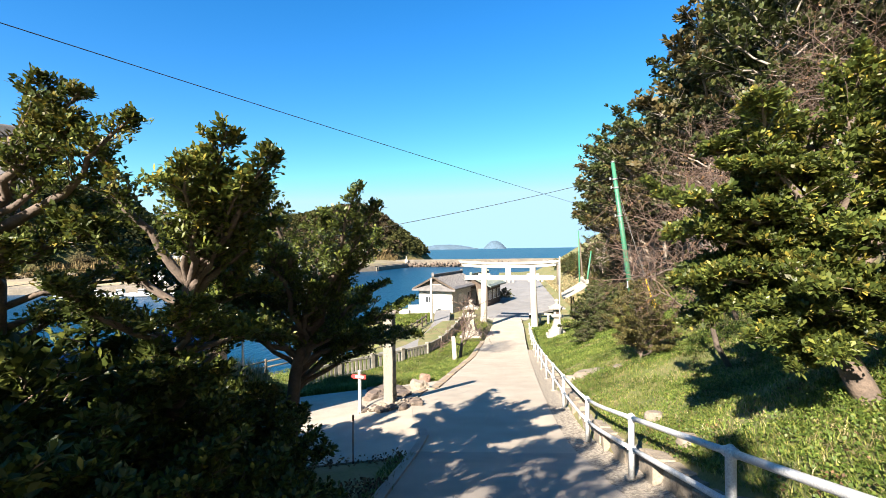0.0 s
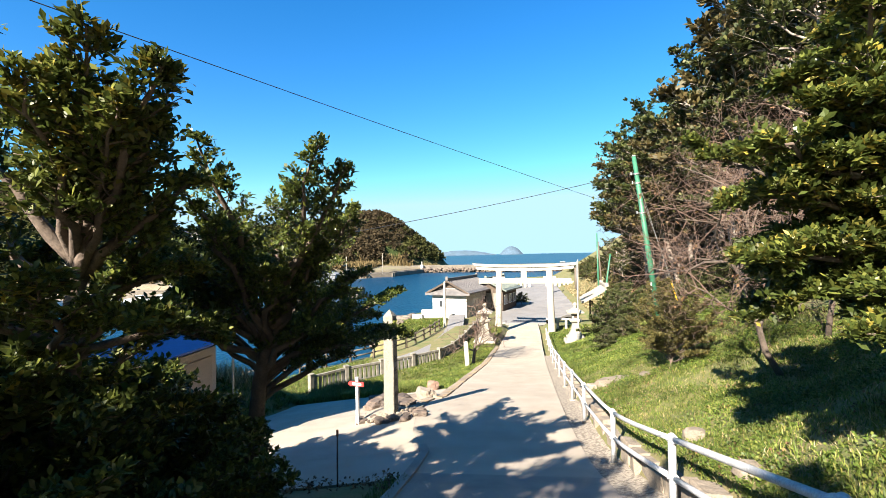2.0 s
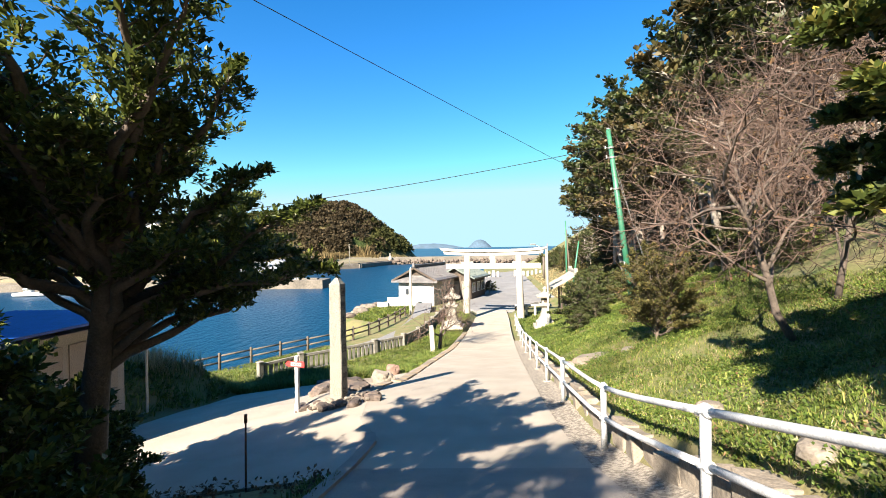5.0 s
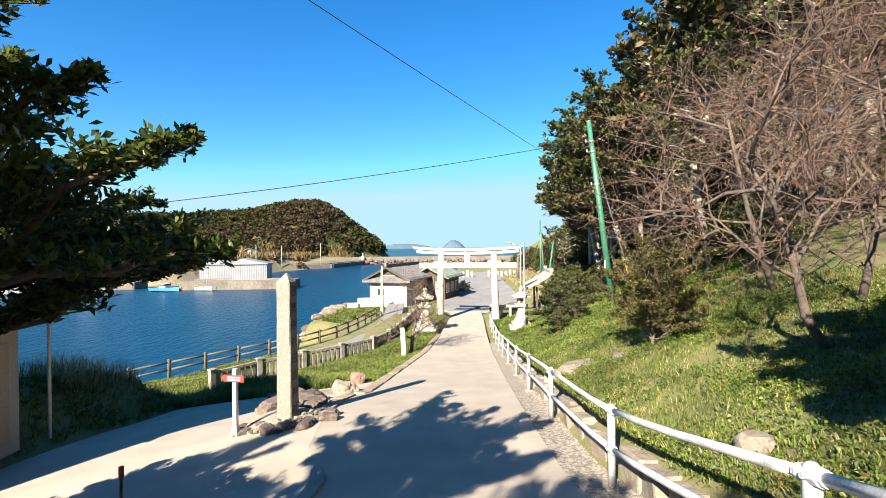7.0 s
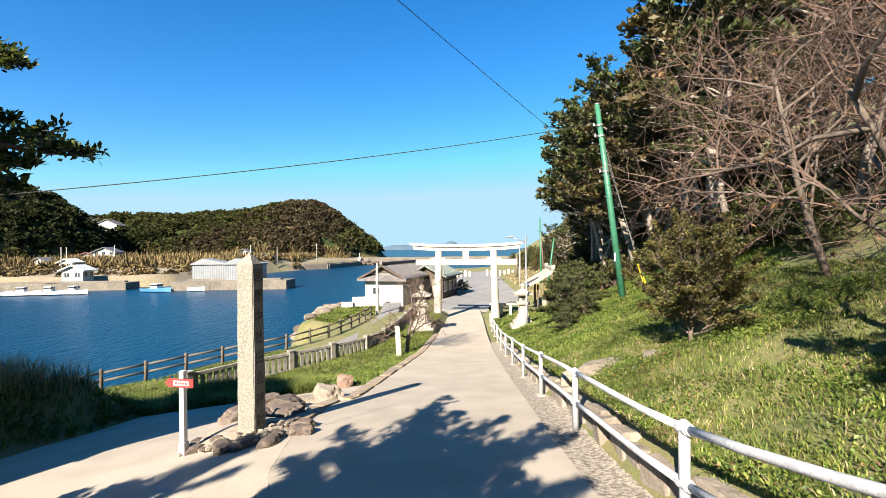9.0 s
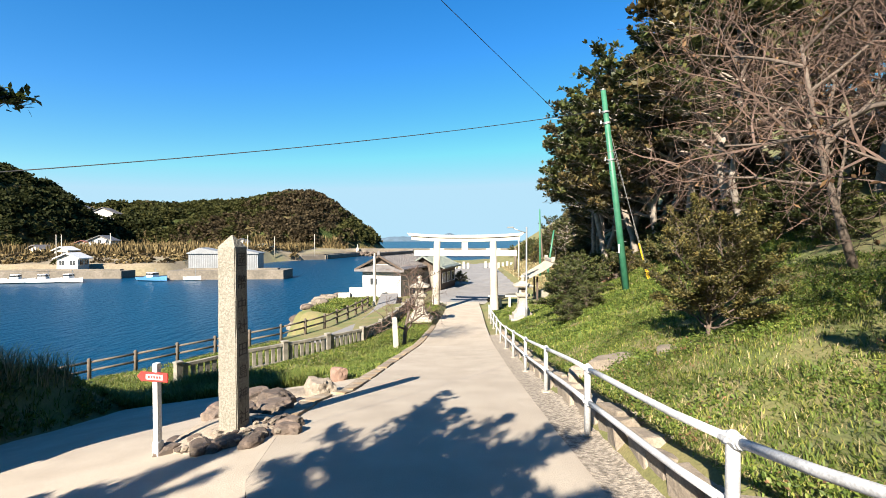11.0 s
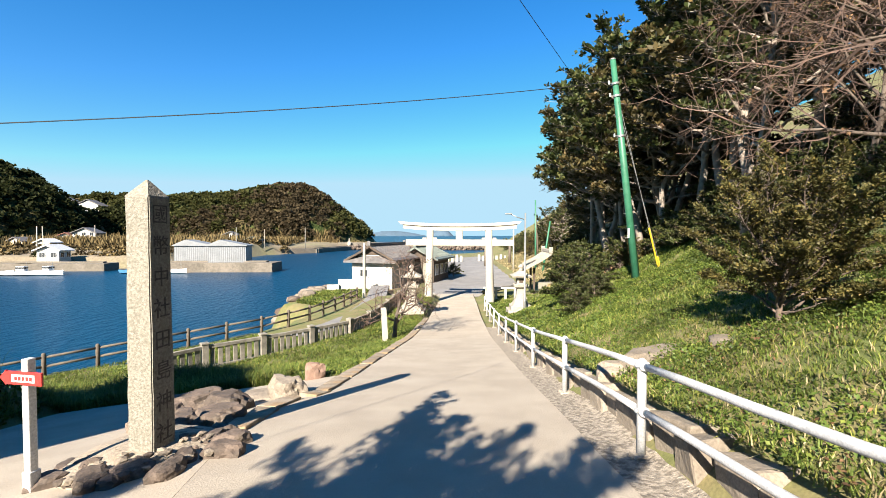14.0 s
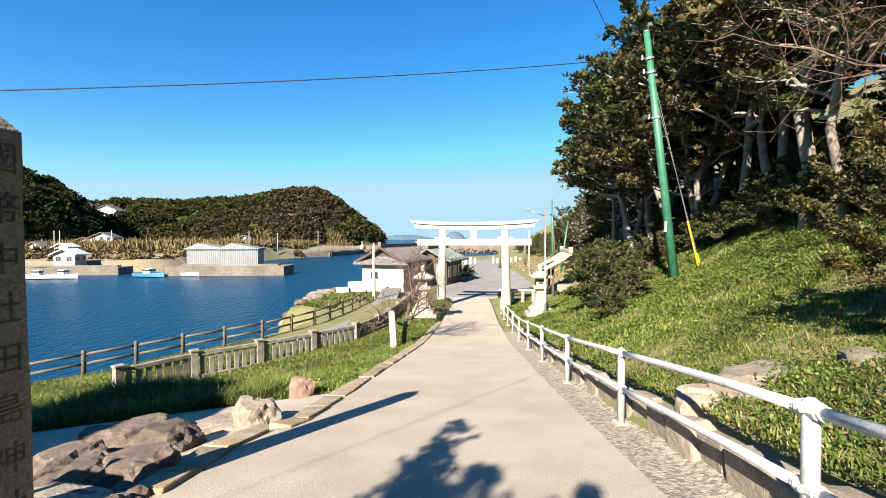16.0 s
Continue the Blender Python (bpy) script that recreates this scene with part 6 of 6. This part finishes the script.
for i in range(40):
    bm.faces.new((a[i], a[i + 1], b[i + 1], b[i]))
add_box(bm, (0, 0.6, 1.8), (8.0, 4.2, 3.6), 0.02)
part("wall", bm, METAL, fw)
bm = bmesh.new()
add_prism(bm, [(-4.3, 3.6), (4.3, 3.6), (4.3, 3.8), (-1.5, 5.0), (-4.3, 3.8)], -1.9, 3.0)
part("roof", bm, METAL, fw)
fw2 = copy_thing(fw, pose(-49.5, 111, -6.6, 0, 0, 3))
fw2["label"] = "second grey sheet-metal shed beside the pier"
for k, (x, y, h) in enumerate(((-52, 140, 8), (-99, 130, 8), (-98, 130.5, 8), (-46, 196, 9), (-60, 188, 8), (-112, 170, 9), (-150, 122, 7))):
    bm = bmesh.new()
    add_tube(bm, [(0, 0, -0.5), (0, 0, h)], [0.14, 0.1], 8)
    p = part("utility_pole", bm, TORII, smooth_faces=True)
    p.matrix_basis = pose(x, y, -6.3)
    tagged(p, "pale utility pole on the far quay", "utility pole", "poles across the harbour")
bm = bmesh.new()
add_box(bm, (0, 0, 1.2), (1.6, 1.6, 2.6), 0.05)
add_tube(bm, [(0, 0, 2.5), (0, 0, 4.4)], [0.35, 0.25], 10)
bc = part("harbour_light", bm, TORII)
bc.matrix_basis = pose(-36, 251, -6.6)
tagged(bc, "small white harbour light at the end of the quay", "beacon")

# ---- grass ----
GRASS = leaf_mat("grass_blades", (0.125, 0.180, 0.030), (0.29, 0.275, 0.07), 0.5, 0.6, 0.3, 0.3)
GRASS_DRY = leaf_mat("dry_reeds", (0.36, 0.29, 0.15), (0.52, 0.44, 0.26), 0.4, 0.7, 0.3, 0.2)
WEED = leaf_mat("broad_weeds", (0.098, 0.152, 0.026), (0.21, 0.235, 0.05), 0.5, 0.5, 0.35)


def blades(name, region, count, length, width, material, label, lean=0.5, per=4, seed=1, patch=0.5):
    """Grass in tufts: blades of three corners, scattered where region(x, y) allows."""
    r = np.random.default_rng(seed)
    x0, x1, y0, y1, ok = region
    pts = []
    while len(pts) < count:
        x, y = r.uniform(x0, x1), y0 + (y1 - y0) * r.uniform(0, 1) ** 1.25
        if ok(x, y) and noise.noise(Vector((x * 0.9, y * 0.9, seed))) > r.uniform(-1.0, 1.0) * patch - 0.45:
            pts.append((x, y, ground_z(x, y) - 0.012))
    base = np.repeat(np.array(pts), per, 0)
    n = len(base)
    base[:, :2] += r.normal(0, 0.035, (n, 2))
    az = r.uniform(0, 2 * np.pi, n)
    ln = length * r.uniform(0.45, 1.3, n)
    w = width * r.uniform(0.7, 1.3, n)
    tilt = np.abs(r.normal(0, lean, n)) + 0.12
    d = np.stack([np.cos(az) * np.sin(tilt), np.sin(az) * np.sin(tilt), np.cos(tilt)], 1)
    s = np.stack([-np.sin(az), np.cos(az), np.zeros(n)], 1)
    mid = base + d * (ln * 0.55)[:, None]
    tip = base + d * ln[:, None] + np.stack([np.cos(az) * ln * 0.22, np.sin(az) * ln * 0.22, -0.12 * ln], 1)
    v = np.stack([base - s * (w / 2)[:, None], base + s * (w / 2)[:, None], mid + s * (w * 0.42)[:, None], tip, mid - s * (w * 0.42)[:, None]], 1).reshape(-1, 3)
    f = []
    for i in range(n):
        b = i * 5
        f += [(b, b + 1, b + 2, b + 4), (b + 4, b + 2, b + 3)]
    return tagged(new(name, mesh_of(name, v.tolist(), f, [material])), label, "grass", kind="stuff")


def on_bank(x, y):
    return x > rail_x(y) + 0.4


def on_lawn(x, y):
    if y < 17.4:
        return False
    edge = lerp_table([(17.4, -7.4), (19.5, -15), (23.8, -17.3), (26.6, -14.1), (28.5, -11.8), (30.2, -9.8)] if y < 30.2 else [(30.2, -9.8), (31.6, -7.9), (33.5, -6.4), (34, -2.6), (44, -0.7)], y)
    if 29.6 < y < 34 and x > -8 and x < lerp_table([(29.6, -4.4), (31, -3.2), (34, -2.3)], y):
        return False
    return edge < x < left_edge(y) - 0.28


blades("bank_grass", (2.4, 9.5, -1, 17, on_bank), 50000, 0.10, 0.011, GRASS, "short green and straw-coloured grass on the sunny bank", 0.75, 4, 2)
blades("bank_grass_far", (2.8, 13.5, 17, 46, on_bank), 20000, 0.17, 0.025, GRASS, "green grass on the bank towards the gate", 0.55, 4, 3)
blades("bank_straw", (2.4, 9.5, -1, 24, on_bank), 10000, 0.10, 0.010, GRASS_DRY, "straw-coloured dry grass among the green of the bank", 0.95, 4, 21, 0.7)
blades("tall_verge_grass", (-9.0, -2.8, 17.5, 21, on_lawn), 5500, 0.36, 0.015, GRASS, "taller green grass at the top of the lawn", 0.45, 4, 22)
blades("lawn_grass", (-19, 0.6, 16.8, 33.5, on_lawn), 26000, 0.14, 0.02, GRASS, "green lawn sloping down to the stone fence", 0.5, 4, 4)
blades("lawn_grass_far", (-4, 1.5, 30, 44, on_lawn), 5000, 0.16, 0.03, GRASS, "green verge beside the stone lantern", 0.5, 4, 5)
blades("mound_grass", (-14, -7.6, 8.5, 24, lambda x, y: x < -7.75), 10000, 0.28, 0.018, GRASS, "long green grass on the shaded mound", 0.5, 4, 6)
blades("shore_grass", (-11, -4.6, 40, 53, lambda x, y: x > shore_x(y) + 1.2 and not (-6.6 < x < -3.8 and y < 44)), 6000, 0.35, 0.05, GRASS, "rough grass on the knoll by the shore", 0.4, 4, 7)
blades("far_turf", (2, 16, 68, 98, lambda x, y: x < left_edge(y) - 1.8), 6000, 0.25, 0.08, GRASS_DRY, "dry yellow turf beyond the gate", 0.5, 4, 8)
blades("gate_turf", (6, 24, 46, 100, lambda x, y: x > rail_x(y) + 6.2), 6000, 0.3, 0.07, GRASS_DRY, "dry grass beside the road beyond the gate", 0.5, 4, 18)
blades("verge_reeds", (-10.6, -8.4, 14.2, 17.2, lambda x, y: True), 500, 0.75, 0.016, GRASS_DRY, "tall dry reeds on the mound", 0.25, 3, 9, 0.9)
blades("ramp_edge_grass", (-1.55, -1.1, 2.4, 7.0, lambda x, y: x < left_edge(y) - 0.03), 500, 0.10, 0.009, GRASS, "thin grass along the ramp edge", 0.5, 4, 10)


def weeds(name, region, count, leaf, label, seed, material):
    r = np.random.default_rng(seed)
    x0, x1, y0, y1, ok = region
    tips = []
    while len(tips) < count:
        x, y = r.uniform(x0, x1), r.uniform(y0, y1)
        if ok(x, y) and noise.noise(Vector((x * 0.6, y * 0.6, seed))) > r.uniform(-0.3, 0.45):
            tips.append((x, y, ground_z(x, y) + 0.03))
    v, f = leaf_cloud(tips, [(0, 0, 1.0)] * len(tips), 6, leaf[0], leaf[1], (0.5, 1.45), 0.04)
    me = mesh_of(name, v.tolist(), f.tolist(), [material])
    return tagged(new(name, me), label, "weeds", kind="stuff")


weeds("bank_weeds", (2.7, 9.5, -1, 18, on_bank), 15000, (0.05, 0.030), "broad-leaved green weeds among the grass of the bank", 12, WEED)
weeds("bank_weeds_far", (4, 14, 18, 42, on_bank), 22000, (0.085, 0.055), "green ivy and weeds covering the slope", 13, WEED)
weeds("lawn_weeds", (-12, 0.2, 16.8, 32, on_lawn), 2500, (0.09, 0.05), "low green weeds in the lawn", 14, WEED)
weeds("fallen_leaves", (2.7, 9, -1, 16, on_bank), 700, (0.05, 0.03), "brown fallen leaves in the grass", 15, LEAF_B)
weeds("bed_litter", (-6, -1.3, 0, 7, lambda x, y: x < left_edge(y) - 0.1), 2500, (0.06, 0.035), "brown leaf litter under the trees", 16, LEAF_B)
weeds("mound_weeds", (-14, -7.7, 9, 22, lambda x, y: True), 3000, (0.12, 0.07), "leafy weeds on the shaded mound", 17, WEED)

# ---- stones along the road ----
wall = empty("retaining_wall", pose(2.8, 10, road_z(10)), "low rough stone edging at the foot of the bank", "retaining wall", kind="structure")
WI = wall.matrix_basis.inverted()
y = -1.5
k = 0
shapes = []
for s in range(6):
    bm = bmesh.new()
    add_box(bm, (0, 0, 0), (0.46, 0.52, 0.40), 0.035)
    for v in bm.verts:
        v.co += noise.noise_vector(v.co * 3 + Vector((s * 7, 0, 0))) * 0.05
    me = bpy.data.meshes.new("edging_stone")
    bm.to_mesh(me)
    bm.free()
    me.materials.append(PALE_ROCK)
    shapes.append(me)
while y < 30:
    ln = 0.75 + 0.4 * abs(math.sin(k * 1.7))
    x = rail_x(y) + 0.42 + 0.04 * math.sin(k * 2.3)
    ob = new("edging_stone", shapes[k % 6])
    ob.parent = wall
    ob.matrix_basis = WI @ pose(x, y, road_z(y) + 0.13 + 0.03 * math.sin(k * 3.1), 4 * math.sin(k) - 9, 3 * math.cos(k * 2), -3 + 5 * math.sin(k * 1.3)) @ Matrix.Diagonal((1.1, ln, 1.05 + 0.25 * math.sin(k * 1.1), 1))
    y += 0.515 * ln
    k += 1
# rough concrete strip between road and railing
strip("kerb_strip", lambda y: rail_x(y) - 0.42, lambda y: rail_x(y) + 0.30, axis([(-6, 30, 0.5)]), -0.035, mat("rough_gravel_concrete", (0.40, 0.345, 0.275), (0.19, 0.16, 0.125), 0.95, 17, 80, 1.0, third=(0.46, 0.40, 0.32), stains=9, bump_scale=30, mix_lo=0.42, mix_hi=0.58), "rough pebbly concrete strip under the railing", "kerb")
kerb = empty("kerb", pose(-1.0, 18, road_z(18)), "flat brown kerb stones along the road edge", "kerb", kind="structure")
KI = kerb.matrix_basis.inverted()
flat = []
for s in range(5):
    bm = bmesh.new()
    add_box(bm, (0, 0, 0), (0.34, 0.60, 0.14), 0.02)
    for v in bm.verts:
        v.co += noise.noise_vector(v.co * 4 + Vector((s * 9, 3, 0))) * 0.035
    me = bpy.data.meshes.new("kerb_stone")
    bm.to_mesh(me)
    bm.free()
    me.materials.append(KERBST := mat("brown_kerb_stone", (0.36, 0.30, 0.225), (0.24, 0.185, 0.125), 0.9, 4, 50, 0.6, third=(0.40, 0.25, 0.11), stains=2, bump_scale=20, island=0.2)) if s == 0 else me.materials.append(KERBST)
    flat.append(me)
y, k = 12.9, 0
while y < 34:
    ln = 0.8 + 0.5 * abs(math.sin(k * 2.1))
    a = math.degrees(math.atan2(left_edge(y + 0.3) - left_edge(y - 0.3), 0.6))
    ob = new("kerb_stone", flat[k % 5])
    ob.parent = kerb
    sl = math.degrees(math.atan2(road_z(y + 0.3) - road_z(y - 0.3), 0.6))
    ob.matrix_basis = KI @ pose(left_edge(y) - 0.10, y, road_z(y) - 0.035, sl, 2 * math.sin(k * 3), -a + 2 * math.sin(k)) @ Matrix.Diagonal((1, ln, 1, 1))
    y += 0.62 * ln
    k += 1
# low kerb along the planting bed of the ramp
strip("ramp_kerb", lambda y: left_edge(y) - 0.16, lambda y: left_edge(y) + 0.02, axis([(-8, 9.2, 0.5)]), 0.05, OLD_CONCRETE, "low worn concrete kerb along the ramp", "kerb")
